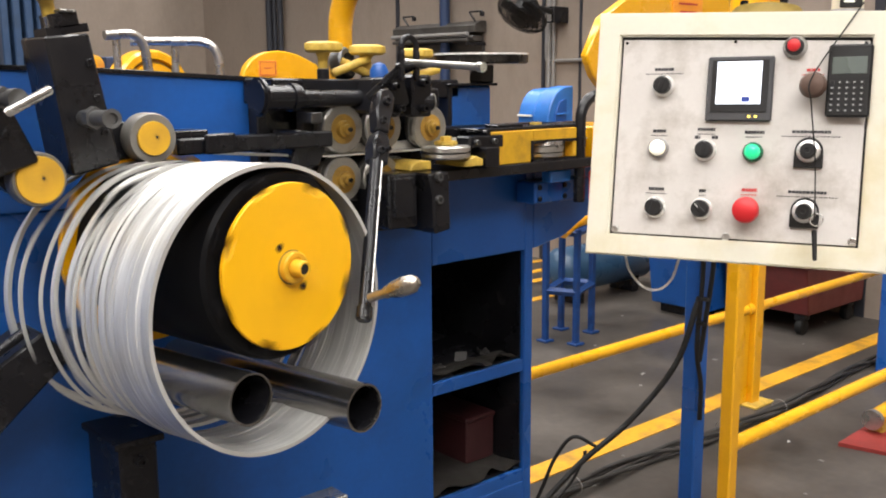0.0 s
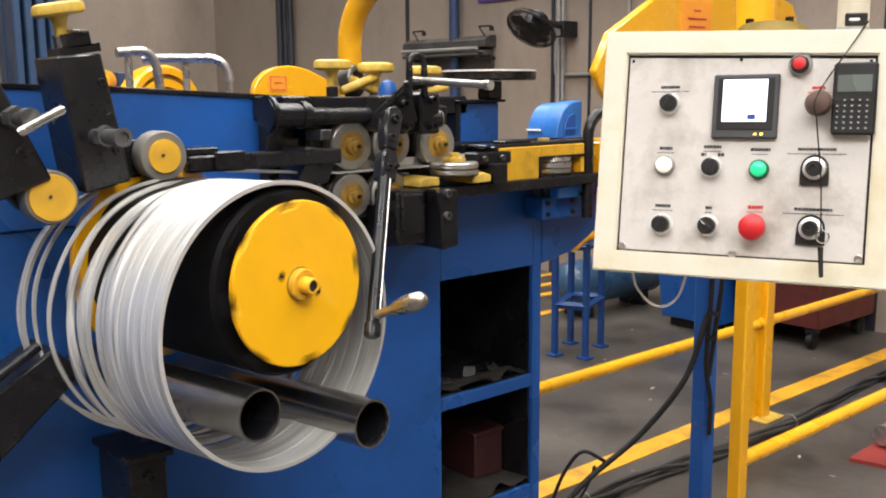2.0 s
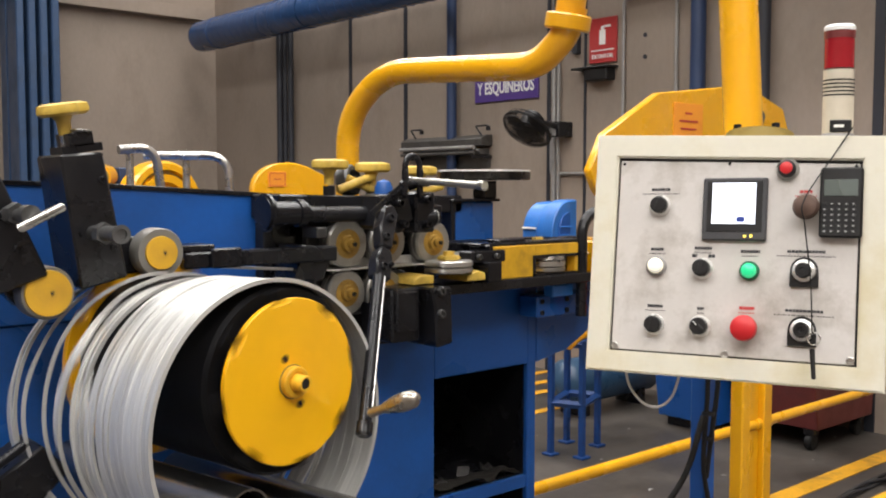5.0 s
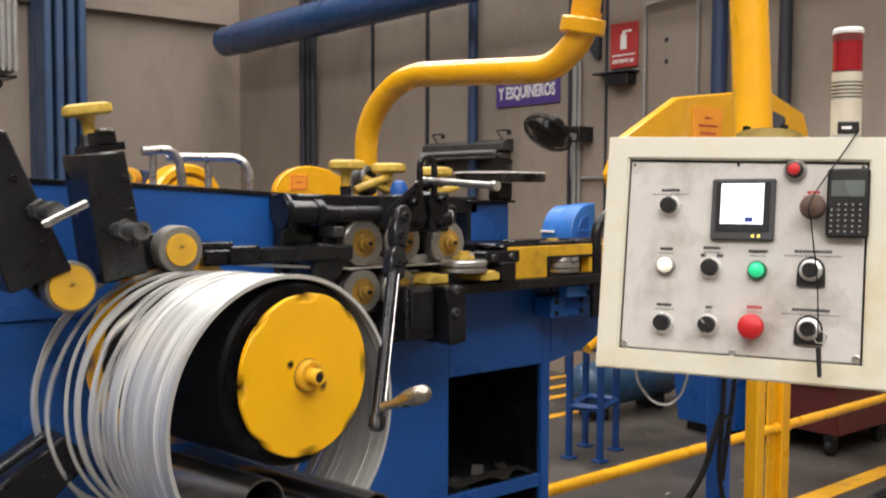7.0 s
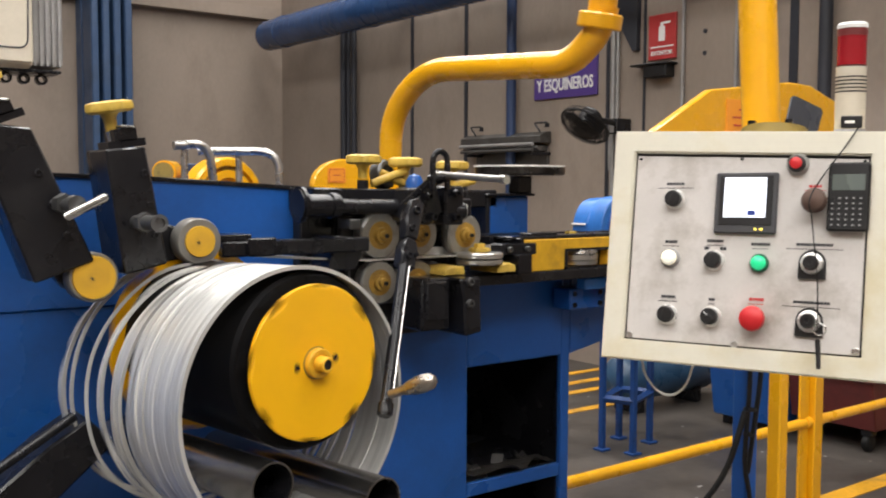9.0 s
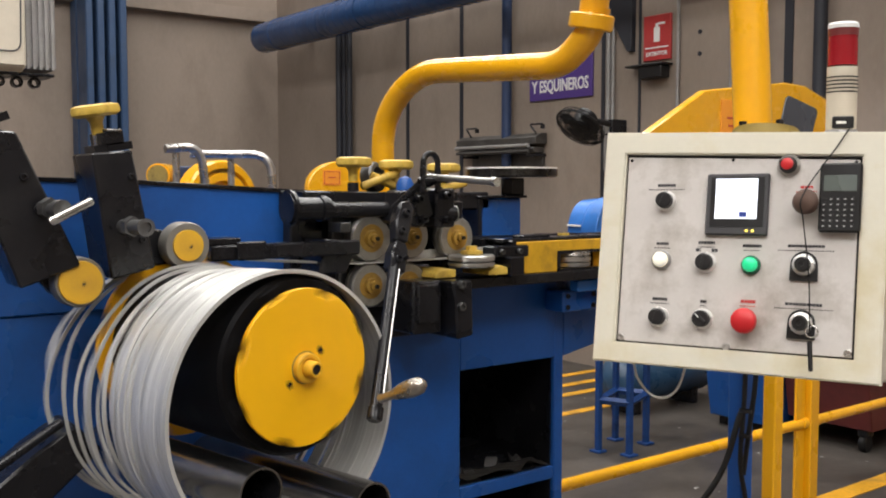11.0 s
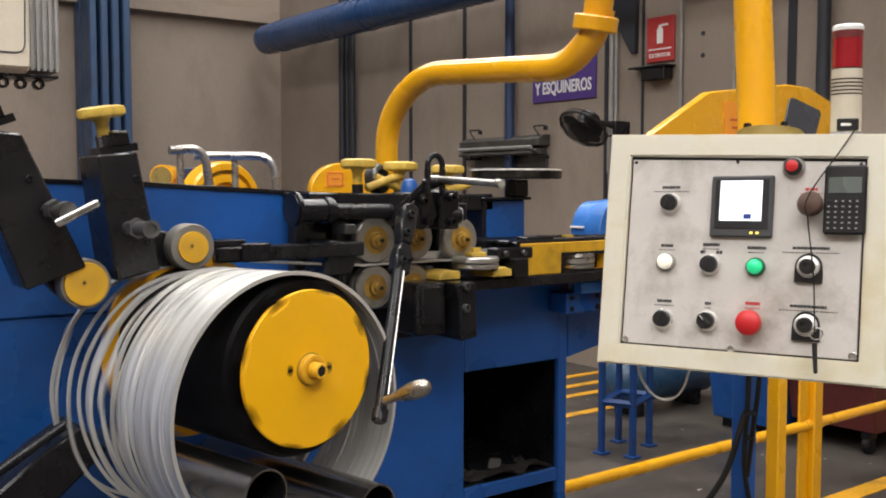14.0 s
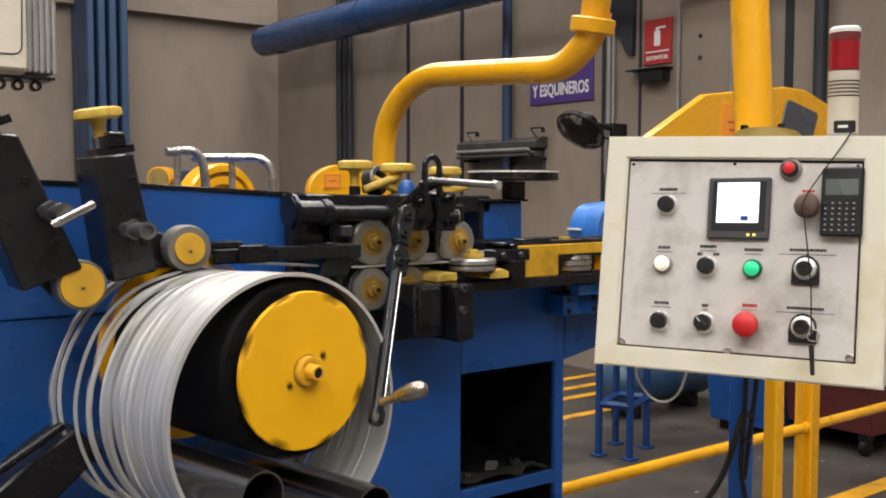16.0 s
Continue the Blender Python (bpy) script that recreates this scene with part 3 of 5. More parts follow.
# shaft tube and bracket
part("shaft_tube", join(C((0.838, 1.42, 1.375), (0.851, 1.42, 1.375), 0.033, bevel=0.004), C((0.845, 1.42, 1.373), (0.925, 1.42, 1.373), 0.021, bevel=0.002),
                        C((0.925, 1.42, 1.371), (1.10, 1.42, 1.369), 0.0145)), BLACK, mach)
part("shaft_collar", lathe(ring(0.024, 0.02, 0.012), (0.905, 1.42, 1.373), (1, 0, 0)), BLACK, mach)
part("bracket", join(prism([(1.045, 1.345), (1.085, 1.335), (1.115, 1.36), (1.10, 1.41), (1.055, 1.405)], 1.35, 1.43, bevel=0.004),
                     B((1.118, 1.165, 1.35, 1.44, 1.335, 1.41), bevel=0.004), B((1.10, 1.20, 1.37, 1.44, 1.35, 1.385), bevel=0.003)), BLACK, mach)
knuckle = part("bracket_end", C((1.125, 1.375, 1.362), (1.172, 1.358, 1.361), 0.0165, bevel=0.003), BLACK, mach)
part("worn_rim", lathe([(0, 0.0135), (0, 0.0150), (0.0012, 0.0150), (0.0012, 0.0135), (0, 0.0135)], (1.1725, 1.3578, 1.361), (0.94, -0.34, 0), 24), ROLLER, knuckle)
for p in ((1.075, 1.348, 1.39), (1.085, 1.348, 1.352), (1.14, 1.348, 1.396), (1.14, 1.348, 1.35)):
    part("bolt", bolt(p, (0, -1, 0), 0.0075), BLACK, mach)
part("lug", sweep([(1.061 + 0.0165 * math.cos(a * math.pi / 10), 1.29, 1.453 + 0.020 * math.sin(a * math.pi / 10)) for a in range(-1, 12)], 0.0055, 10), BLACK, mach)
part("lug_post", B((1.040, 1.049, 1.283, 1.297, 1.40, 1.451), (1.073, 1.082, 1.283, 1.297, 1.40, 1.451), (1.036, 1.10, 1.284, 1.299, 1.420, 1.430), bevel=0.003), BLACK, mach)
part("lug_strut", join(C((1.050, 1.295, 1.425), (1.028, 1.36, 1.372), 0.007, seg=12), C((1.078, 1.295, 1.425), (1.085, 1.40, 1.40), 0.007, seg=12)), BLACK, mach)
part("lever", join(sweep([(1.071, 1.31, 1.431), (1.083, 1.135, 1.421)], 0.0062, 12), C((1.083, 1.142, 1.4216), (1.083, 1.130, 1.4206), 0.008)), STEEL, mach, "bright steel lever")

# crank hung from the bracket
ctop, cend = Vector((0.967, 1.249, 1.358)), Vector((0.817, 1.104, 1.060))
cd = (cend - ctop).normalized()
crank = part("crank_arm", join(C(ctop + cd * 0.085, cend, 0.0098, seg=18, bevel=0.002), C(cend - cd * 0.02, cend + cd * 0.004, 0.0125, seg=18, bevel=0.003)), BLACK, mach, "black crank arm with worn bright edges")
LM = Matrix.Translation(ctop) @ Euler((radians(-24), radians(20), radians(-8))).to_matrix().to_4x4()
part("fork_link", prism([(-0.010, -0.045), (0.012, -0.048), (0.016, -0.01), (0.019, 0.022), (0.006, 0.034), (-0.011, 0.024), (-0.015, -0.012)], -0.013, 0.013, LM, bevel=0.003), BLACK, crank)
part("clamp_piece", prism([(-0.016, -0.100), (0.013, -0.104), (0.015, -0.066), (0.010, -0.05), (-0.010, -0.048), (-0.017, -0.07)], -0.014, 0.014, LM, bevel=0.003), BLACK, crank)
for lx, lz, lr in ((0.002, 0.006, 0.0075), (-0.003, -0.03, 0.006), (-0.004, -0.084, 0.0065), (0.009, -0.078, 0.004)):
    part("fork_bolt", bolt(LM @ Vector((lx, -0.0125, lz)), LM.to_3x3() @ Vector((0, -1, 0)), lr, 0.008), BLACK, crank)
part("fork_arm", C(ctop + Vector((0.0, 0, 0.01)), (1.075, 1.37, 1.37), 0.014, seg=16), BLACK, crank)
for k, off in ((0, (-0.0045, -0.008)), (1, (0.0045, -0.0085))):
    rodm = C(ctop + cd * 0.1 + Vector((off[0], off[1], 0)), cend - cd * 0.03 + Vector((off[0], off[1], 0)), 0.0021, seg=8)
    part("worn_edge", rodm, STEEL, crank)
knob_a, knob_b = cend + Vector((0.003, -0.012, 0.032)), Vector((0.853, 0.995, 1.133))
knob_b = knob_a + (knob_b - knob_a) * 0.82
kl = (knob_b - knob_a).length
part("handle", lathe([(0, 0), (0, 0.007), (kl * 0.28, 0.007), (kl * 0.34, 0.009), (kl * 0.5, 0.0125), (kl * 0.7, 0.0145), (kl * 0.88, 0.0128), (kl * 0.97, 0.007), (kl, 0)], knob_a, knob_b - knob_a, 24),
     mat("worn_polished_handle", (0.40, 0.37, 0.33), 0.32, 0.9, 0.3, 30, 150, 0.1, (0.20, 0.14, 0.09), 0.7, 20), crank, "worn polished handle")


def roller(x, y, z, r, thick=0.032, hub=HUB):
    ob = part("roller", lathe([(0, 0.008), (0, r * 0.93), (0.004, r), (thick * 0.45, r), (thick * 0.5, r * 0.9), (thick * 0.55, r), (thick - 0.004, r), (thick, r * 0.95), (thick, 0.008)],
                              (x, y - thick / 2, z), (0, 1, 0), 44), ROLLER, mach, "worn steel roller with yellow hub")
    part("hub", lathe([(0, 0.006), (0, 0.009), (0.008, 0.010), (0.009, 0.015), (0.014, 0.016), (0.016, r * 0.36), (0.0178, r * 0.37), (0.018, r * 0.60), (0.020, r * 0.61)], (x, y - thick / 2 - 0.0185, z), (0, 1, 0), 24), hub, ob, "yellow hub")
    part("nut", join(C((x, y - thick / 2 - 0.020, z), (x, y - thick / 2 - 0.010, z), 0.0075, seg=6)), HUB, ob)
    part("axle", C((x, y - thick / 2 - 0.024, z), (x, y + 0.06, z), 0.0042, seg=12), BLACK, ob)
    return ob


for x, z, r in ((1.050, 1.312, 0.046), (1.145, 1.312, 0.044), (1.262, 1.307, 0.044), (1.048, 1.219, 0.043), (1.139, 1.216, 0.044)):
    roller(x, 1.485, z, r)
part("side_roller_upper", lathe([(0, 0.01), (0, 0.046), (0.003, 0.049), (0.010, 0.049), (0.012, 0.043), (0.014, 0.049), (0.022, 0.049), (0.025, 0.046), (0.025, 0.01)], (1.277, 1.44, 1.247), (0, 0, 1), 44), STEEL, mach, "bright grooved side roller")
part("side_roller_cap", join(C((1.277, 1.44, 1.272), (1.277, 1.44, 1.281), 0.024, seg=6, bevel=0.002), C((1.277, 1.44, 1.281), (1.277, 1.44, 1.29), 0.012, seg=6)), YELLOW_WORN, mach, "worn yellow cap")
part("roller_seat", prism([(1.168, 1.229), (1.222, 1.229), (1.222, 1.246), (1.185, 1.247), (1.172, 1.240)], 1.42, 1.5, bevel=0.002), YELLOW_WORN, mach, "worn yellow seat")
part("roller_seat", prism([(1.30, 1.229), (1.352, 1.229), (1.352, 1.243), (1.33, 1.250), (1.30, 1.240)], 1.41, 1.5, bevel=0.002), YELLOW_WORN, mach, "worn yellow seat")
part("roller_plate", B((0.985, 1.20, 1.508, 1.529, 1.275, 1.352), bevel=0.003), DARKSTEEL, mach, "dull steel plate behind the rollers")
part("plate_lug", B((0.975, 0.998, 1.46, 1.51, 1.325, 1.345), bevel=0.002), DARKSTEEL, mach)
part("roller_plate", B((1.0, 1.22, 1.508, 1.529, 1.17, 1.25), bevel=0.003), DARKSTEEL, mach)
part("gear_block", join(B((1.10, 1.17, 1.40, 1.5, 1.125, 1.228), (1.108, 1.16, 1.394, 1.402, 1.145, 1.222), bevel=0.004), prism([(1.168, 1.228), (1.220, 1.228), (1.224, 1.118), (1.182, 1.112), (1.178, 1.19)], 1.365, 1.5, bevel=0.004)), BLACK, mach)
for z in (1.178, 1.221):
    part("socket_bolt", bolt((1.19, 1.366, z), (0, -1, 0), 0.0085, 0.010), DARKSTEEL, mach)
part("slide_rail", B((1.33, 1.43, 1.43, 1.47, 1.262, 1.287), (1.30, 1.78, 1.52, 1.56, 1.28, 1.30), (1.36, 1.40, 1.41, 1.5, 1.222, 1.265), bevel=0.003), BLACK, mach)
for x in (1.35, 1.40):
    part("socket_bolt", bolt((x, 1.43, 1.275), (0, -1, 0), 0.006, 0.008), DARKSTEEL, mach)

# yellow guide box with its slot and inner rollers
gb = part("guide_box", B((1.405, 1.54, 1.45, 1.60, 1.222, 1.292), (1.54, 1.683, 1.45, 1.60, 1.267, 1.292), (1.54, 1.683, 1.45, 1.60, 1.207, 1.226), (1.672, 1.683, 1.45, 1.60, 1.226, 1.267),
                         (1.417, 1.683, 1.58, 1.60, 1.21, 1.29), bevel=0.0015), YELLOW_DIRTY, mach, "grimy yellow guide box with a slot")
part("end_plate", B((1.390, 1.403, 1.44, 1.605, 1.2225, 1.297), bevel=0.002), BLACK, gb, "black end plate")
part("top_bar", B((1.38, 1.70, 1.455, 1.60, 1.2925, 1.300), (1.44, 1.52, 1.46, 1.5, 1.30, 1.306), bevel=0.002), BLACK, gb)
part("slot_lining", B((1.535, 1.676, 1.475, 1.575, 1.222, 1.27), bevel=0), BLACK, gb)
# thin black strips along the slot's top, left and bottom edges
part("slot_edge", B((1.532, 1.682, 1.4485, 1.4515, 1.262, 1.269), (1.532, 1.54, 1.4485, 1.4515, 1.224, 1.262), (1.532, 1.682, 1.4485, 1.4515, 1.222, 1.228), bevel=0), BLACK, gb, "black strips along the slot edge")
part("pinch_roller", lathe([(0, 0.005), (0, 0.045), (0.008, 0.047), (0.010, 0.042), (0.012, 0.047), (0.022, 0.047), (0.024, 0.042), (0.026, 0.047), (0.034, 0.045), (0.034, 0.005)], (1.608, 1.485, 1.23), (0, 0, 1), 36), STEEL, gb)
part("cap", C((1.60, 1.5, 1.292), (1.60, 1.5, 1.305), 0.014, seg=6), YELLOW_WORN, gb)
part("side_bracket", B((1.60, 1.80, 1.50, 1.56, 1.118, 1.168), bevel=0.003), BLUE, mach)
for x in (1.615, 1.70):
    for z in (1.13, 1.156):
        part("bolt", bolt((x, 1.50, z), (0, -1, 0), 0.006, 0.004), BLACK, mach)
part("clip", B((1.62, 1.69, 1.47, 1.5, 1.168, 1.195), bevel=0.003), BLUE_LIGHT, mach)
part("guide_frame", sweep(bend([(1.70, 1.455, 1.12), (1.70, 1.455, 1.33), (1.735, 1.455, 1.362), (1.83, 1.455, 1.362)], 0.04), 0.013, 10), BLACK, mach)
part("guide_box_end", B((1.74, 1.92, 1.45, 1.6, 1.21, 1.292), bevel=0.003), YELLOW, mach)
part("red_stop", B((1.735, 1.76, 1.43, 1.46, 1.12, 1.19), bevel=0.004), RED, mach)

# strip running through the rollers to the coil
solid("feed_strip", join(B((1.02, 2.3, 1.468, 1.502, 1.2625, 1.266), bevel=0), B((1.02, 2.3, 1.500, 1.503, 1.266, 1.282), bevel=0),
                                 prism([(1.02, 1.2625), (0.84, 1.276), (0.66, 1.292), (0.66, 1.296), (0.84, 1.280), (1.02, 1.266)], 1.455, 1.487)), ZINC, (1.5, 1.485, 1.264),
              "bright galvanised steel strip running through the rollers", "strip")

# hand wheels and clamps on top
def star_wheel(at, axis, r, parent, mt=YELLOW_WORN, lobes=5):
    n = 60
    bm = bmesh.new()
    rings = []
    for h, k in ((0, 0.82), (0.004, 0.98), (0.010, 1.0), (0.016, 0.96), (0.019, 0.7)):
        rings.append([bm.verts.new((r * k * (1 + 0.10 * math.cos(lobes * a * 2 * math.pi / n)) * math.cos(a * 2 * math.pi / n), r * k * (1 + 0.10 * math.cos(lobes * a * 2 * math.pi / n)) * math.sin(a * 2 * math.pi / n), h)) for a in range(n)])
    for u, v in zip(rings, rings[1:]):
        for k in range(n):
            bm.faces.new((u[k], u[(k + 1) % n], v[(k + 1) % n], v[k]))
    bm.faces.new(rings[0])
    bm.faces.new(rings[-1])
    add(bm, lathe([(-0.028, 0), (-0.028, r * 0.26), (-0.008, r * 0.28), (0.0, r * 0.42), (0.001, 0)], (0, 0, 0), (0, 0, 1), 20))
    q = Vector(axis).to_track_quat("Z", "Y").to_matrix().to_4x4()
    bm.transform(Matrix.Translation(at) @ q)
    return part("hand_wheel", bm, mt, parent, "worn yellow star hand wheel")


for p in ((1.012, 1.475, 1.451), (1.110, 1.475, 1.447), (1.228, 1.475, 1.442)):
    hw = star_wheel(p, (0, 0, 1), 0.0335, mach)
    part("spindle", C((p[0], p[1], 1.38), (p[0], p[1], p[2] - 0.03), 0.011), BLACK, hw)
for a, b in (((1.028, 1.47, 1.413), (1.110, 1.465, 1.441)), ((1.055, 1.48, 1.436), (1.118, 1.47, 1.409)), ((1.222, 1.47, 1.408), (1.285, 1.47, 1.421))):
    part("tee_handle", C(a, b, 0.008, bevel=0.002), YELLOW_WORN, mach, "worn yellow tee handle")
part("blue_cap", lathe([(0, 0), (0, 0.03), (0.02, 0.029), (0.032, 0.02), (0.037, 0)], (1.082, 1.40, 1.400), (0, 0, 1), 24, (0.58, 0.58, 0.9)), BLUE, mach, "blue round cap")
part("pipe_collar", lathe([(0, 0.018), (0, 0.026), (0.004, 0.030), (0.024, 0.030), (0.028, 0.026), (0.028, 0.018), (0, 0.018)], (1.070, 1.515, 1.428), (0.45, -1, 0.25)), DARKSTEEL, mach, "dark steel collar")
part("wheel_rail", B((1.08, 1.46, 1.6, 1.7, 1.36, 1.40), bevel=0.004), BLACK, mach)
part("motor_box", B((1.436, 1.558, 1.60, 1.74, 1.22, 1.386), bevel=0.004), BLUE, mach)
part("motor_side", B((1.424, 1.4355, 1.596, 1.742, 1.2225, 1.385), bevel=0.002), BLACK, mach)
part("motor_lid", B((1.42, 1.565, 1.585, 1.76, 1.386, 1.392), bevel=0.002), BLACK, mach)
TABLE = mat("dark_turntable_steel", (0.02, 0.019, 0.018), 0.3, 0.7, 0.2, 12, 150, 0.1, (0.2, 0.19, 0.18), 0.4, 14)
table = part("turntable", lathe([(0.004, 0), (0.004, 0.104), (0.007, 0.110), (0.024, 0.110), (0.026, 0.107), (0.026, 0)], (1.562, 1.64, 1.431), (0, 0, 1), 48), TABLE, mach, "round dark steel turntable plate")
# worn rim; its near-white, barely metallic colour carries the top edge's highlight
part("rim", lathe([(0.0235, 0.1085), (0.0235, 0.1112), (0.0275, 0.1108), (0.0275, 0.1055)], (1.562, 1.64, 1.431), (0, 0, 1), 48), mat("worn_edge_highlight", (0.82, 0.81, 0.79), 0.25, 0.2, 0.1, 20, 120, 0.05), table, "worn rim with its highlight put into the pale colour")
part("post", B((1.535, 1.578, 1.61, 1.65, 1.392, 1.433), bevel=0.003), BLACK, table)
# ---- slanted roller clamps on the machine's front ----
def clamp(top_l, top_r, bot_l, bot_r, y0, y1):
    """A slanted black slide block, given by the corners of its front face."""
    bm = prism([bot_l, bot_r, top_r, top_l], y0, y1, bevel=0.003)
    c = part("clamp_block", bm, BLACK, mach, "slanted black slide block")
    ax = Vector((((top_l[0] + top_r[0]) - (bot_l[0] + bot_r[0])) / 2, 0, ((top_l[1] + top_r[1]) - (bot_l[1] + bot_r[1])) / 2)).normalized()
    tc = Vector(((top_l[0] + top_r[0]) / 2, (y0 + y1) / 2, (top_l[1] + top_r[1]) / 2))
    side = Vector((ax.z, 0, -ax.x))
    cap = bmesh.new()
    for w, h0, h1 in ((0.030, 0.0, 0.012), (0.018, 0.010, 0.030)):
        t = bmesh.new()
        bmesh.ops.create_cube(t, size=1)
        mm = Matrix((side * 2 * w, Vector((0, 0.05, 0)), ax * (h1 - h0))).transposed().to_4x4()
        mm.translation = tc + ax * (h0 + h1) / 2 + side * 0.012
        t.transform(mm)
        add(cap, t)
    part("cap", cap, BLACK, c)
    part("gib", B((-0.012, 0.012, -0.03, 0.0, 0, 0.004), m=Matrix.Translation(tc + ax * 0.03 + side * 0.016)), STEEL, c)
    hw = tc + ax * 0.056
    star_wheel(hw, ax, 0.036, c)
    part("spindle", C(tc, hw, 0.009), STEEL, c)
    low = Vector(((bot_l[0] + bot_r[0]) / 2, y0, (bot_l[1] + bot_r[1]) / 2))
    for k in range(3):
        part("screw", bolt(low + ax * (0.05 + 0.05 * k) + side * 0.022, (0, -1, 0), 0.0055, 0.005), BLACK, c)
    return c


ca = clamp((0.290, 1.500), (0.375, 1.492), (0.375, 1.265), (0.462, 1.295), 1.36, 1.44)
part("arm", prism([(0.36, 1.33), (0.42, 1.36), (0.50, 1.27), (0.47, 1.235), (0.43, 1.25)], 1.40, 1.43, bevel=0.003), BLACK, ca)
cb = clamp((0.484, 1.464), (0.546, 1.470), (0.510, 1.27), (0.580, 1.285), 1.37, 1.47)
part("arm", prism([(0.54, 1.33), (0.60, 1.345), (0.67, 1.33), (0.66, 1.29), (0.58, 1.28)], 1.43, 1.46, bevel=0.003), BLACK, cb)

# tee bar and socket spindle that stand out of the blocks
part("spindle", join(C((0.405, 1.37, 1.382), (0.418, 1.30, 1.380), 0.009), C((0.410, 1.345, 1.382), (0.413, 1.33, 1.382), 0.016, seg=6), C((0.4165, 1.31, 1.381), (0.419, 1.295, 1.381), 0.014)), DARKSTEEL, ca)
part("tee_bar", C((0.402, 1.296, 1.364), (0.455, 1.274, 1.394), 0.0065, bevel=0.002), STEEL, ca, "bright steel tee bar")
part("spindle", join(C((0.53, 1.38, 1.352), (0.527, 1.27, 1.354), 0.011), lathe([(0, 0), (0, 0.011), (0.02, 0.0135), (0.02, 0.008), (0.008, 0.008), (0.008, 0)], (0.5275, 1.285, 1.354), (0, -1, 0), 16),
                     C((0.529, 1.34, 1.353), (0.5285, 1.32, 1.353), 0.016, seg=6)), DARKSTEEL, cb)
FOLLOW = []
for x, y, z, r, face in ((0.463, 1.388, 1.269, 0.0385, 0.84), (0.643, 1.411, 1.317, 0.0385, 0.66)):
    ro = new("follower_roller", mesh_of(lathe([(-0.018, 0.006), (-0.018, r * 0.95), (-0.014, r), (0.014, r), (0.018, r * 0.95), (0.018, 0.006)], (0, 0, 0), (0, 1, 0), 44),
             mat("grey_rubber_rim", (0.2, 0.19, 0.17), 0.5, 0.3, 0.2, 30, 150, 0.1)))
    ro.parent = mach
    SPACE[ro] = Matrix.Translation((x, y, z))
    ro.location = Vector((x, y, z)) - SPACE[mach].translation
    tagged(ro, "grey roller with a yellow painted centre")
    part("centre_disc", lathe([(0, 0), (0, r * face), (0.003, r * face * 1.02), (0.006, r * face * 1.02)], (0, -0.0225, 0), (0, 1, 0), 40), YELLOW_DIRTY, ro, local=True)
    part("axle_hole", lathe([(0, 0), (0, 0.0025), (0.002, 0.0025)], (0.004, -0.0242, 0.002), (0, 1, 0), 12), BLACK, ro, local=True)
    FOLLOW.append((ro, ro.location.copy(), r))
part("axle", C((0.463, 1.40, 1.269), (0.463, 1.44, 1.269), 0.012), BLACK, mach)
part("axle", C((0.645, 1.42, 1.317), (0.645, 1.50, 1.317), 0.012), BLACK, mach)

# lower arms under the coil
part("rest_arm", join(prism([(0.20, 0.86), (0.30, 0.83), (0.50, 1.0), (0.46, 1.045), (0.40, 1.01)], 1.40, 1.50, bevel=0.004)), BLACK, mach)
part("rest_pin", C((0.30, 1.37, 0.985), (0.44, 1.41, 1.05), 0.008), BLACK, mach)
part("lower_bracket", join(B((0.572, 0.636, 1.43, 1.56, 0.35, 0.835), bevel=0.004), B((0.562, 0.645, 1.42, 1.56, 0.828, 0.84), bevel=0.002)), BLACK, mach)
part("lower_bolt", bolt((0.605, 1.43, 0.80), (0, -1, 0), 0.009, 0.01), BLACK, mach)
part("ledge", join(B((0.795, 0.885, 1.25, 1.297, 0.706, 0.717), bevel=0.002), B((0.80, 0.88, 1.27, 1.295, 0.30, 0.706), bevel=0.002), B((0.80, 0.88, 1.27, 1.566, 0.28, 0.30), bevel=0.002)), STEEL, mach, "bright steel ledge")

# two tubes that stick out through the coil
AX = Vector((-0.156, 0.985, -0.02)).normalized()
for p, n in (((0.623, 1.097, 0.983), 0.45), ((0.809, 1.096, 0.927), 0.46)):
    part("guide_tube", lathe([(0, 0.0335), (0, 0.0365), (n, 0.0365), (n, 0.0335), (0, 0.0335)], p, AX, 40), PIPE_STEEL, mach, "bare steel tube with an open end")
    # black inner sleeve added so the open end looks shaded inside
    part("tube_shade_liner", lathe([(0.004, 0.0329), (0.004, 0.0334), (n, 0.0334), (n, 0.0329), (0.004, 0.0329)], p, AX, 32), BLACK, mach, "black liner added for the shade inside the tube")

# ---- spool that turns, with yellow end discs ----
HUBYELLOW = mat("hub_yellow_paint", (0.74, 0.40, 0.02), 0.38, 0, 0.2, 20, 120, 0.2, (0.28, 0.15, 0.02), 0.7, 35)
SPOOL = Vector((0.707, 1.12, 1.149))
spool = thing("winding_spool", SPOOL, "black winding spool with notched yellow end discs", "spool", m=pose(*SPOOL, 0, 0, 9))


def notched_disc(r, y0, y1):
    pts = []
    for k in range(8):
        c, deep = math.radians(45 * k + 22), (0.895 if k % 2 else 0.945)
        for d, rr in ((-7, 1), (-5, 0.5 + deep / 2), (-2.5, deep), (2.5, deep), (5, 0.5 + deep / 2), (7, 1), (15, 1), (22, 1), (30, 1)):
            pts.append((r * rr * math.cos(c + math.radians(d)), r * rr * math.sin(c + math.radians(d))))
    return prism(pts, y0, y1, bevel=0.0012)


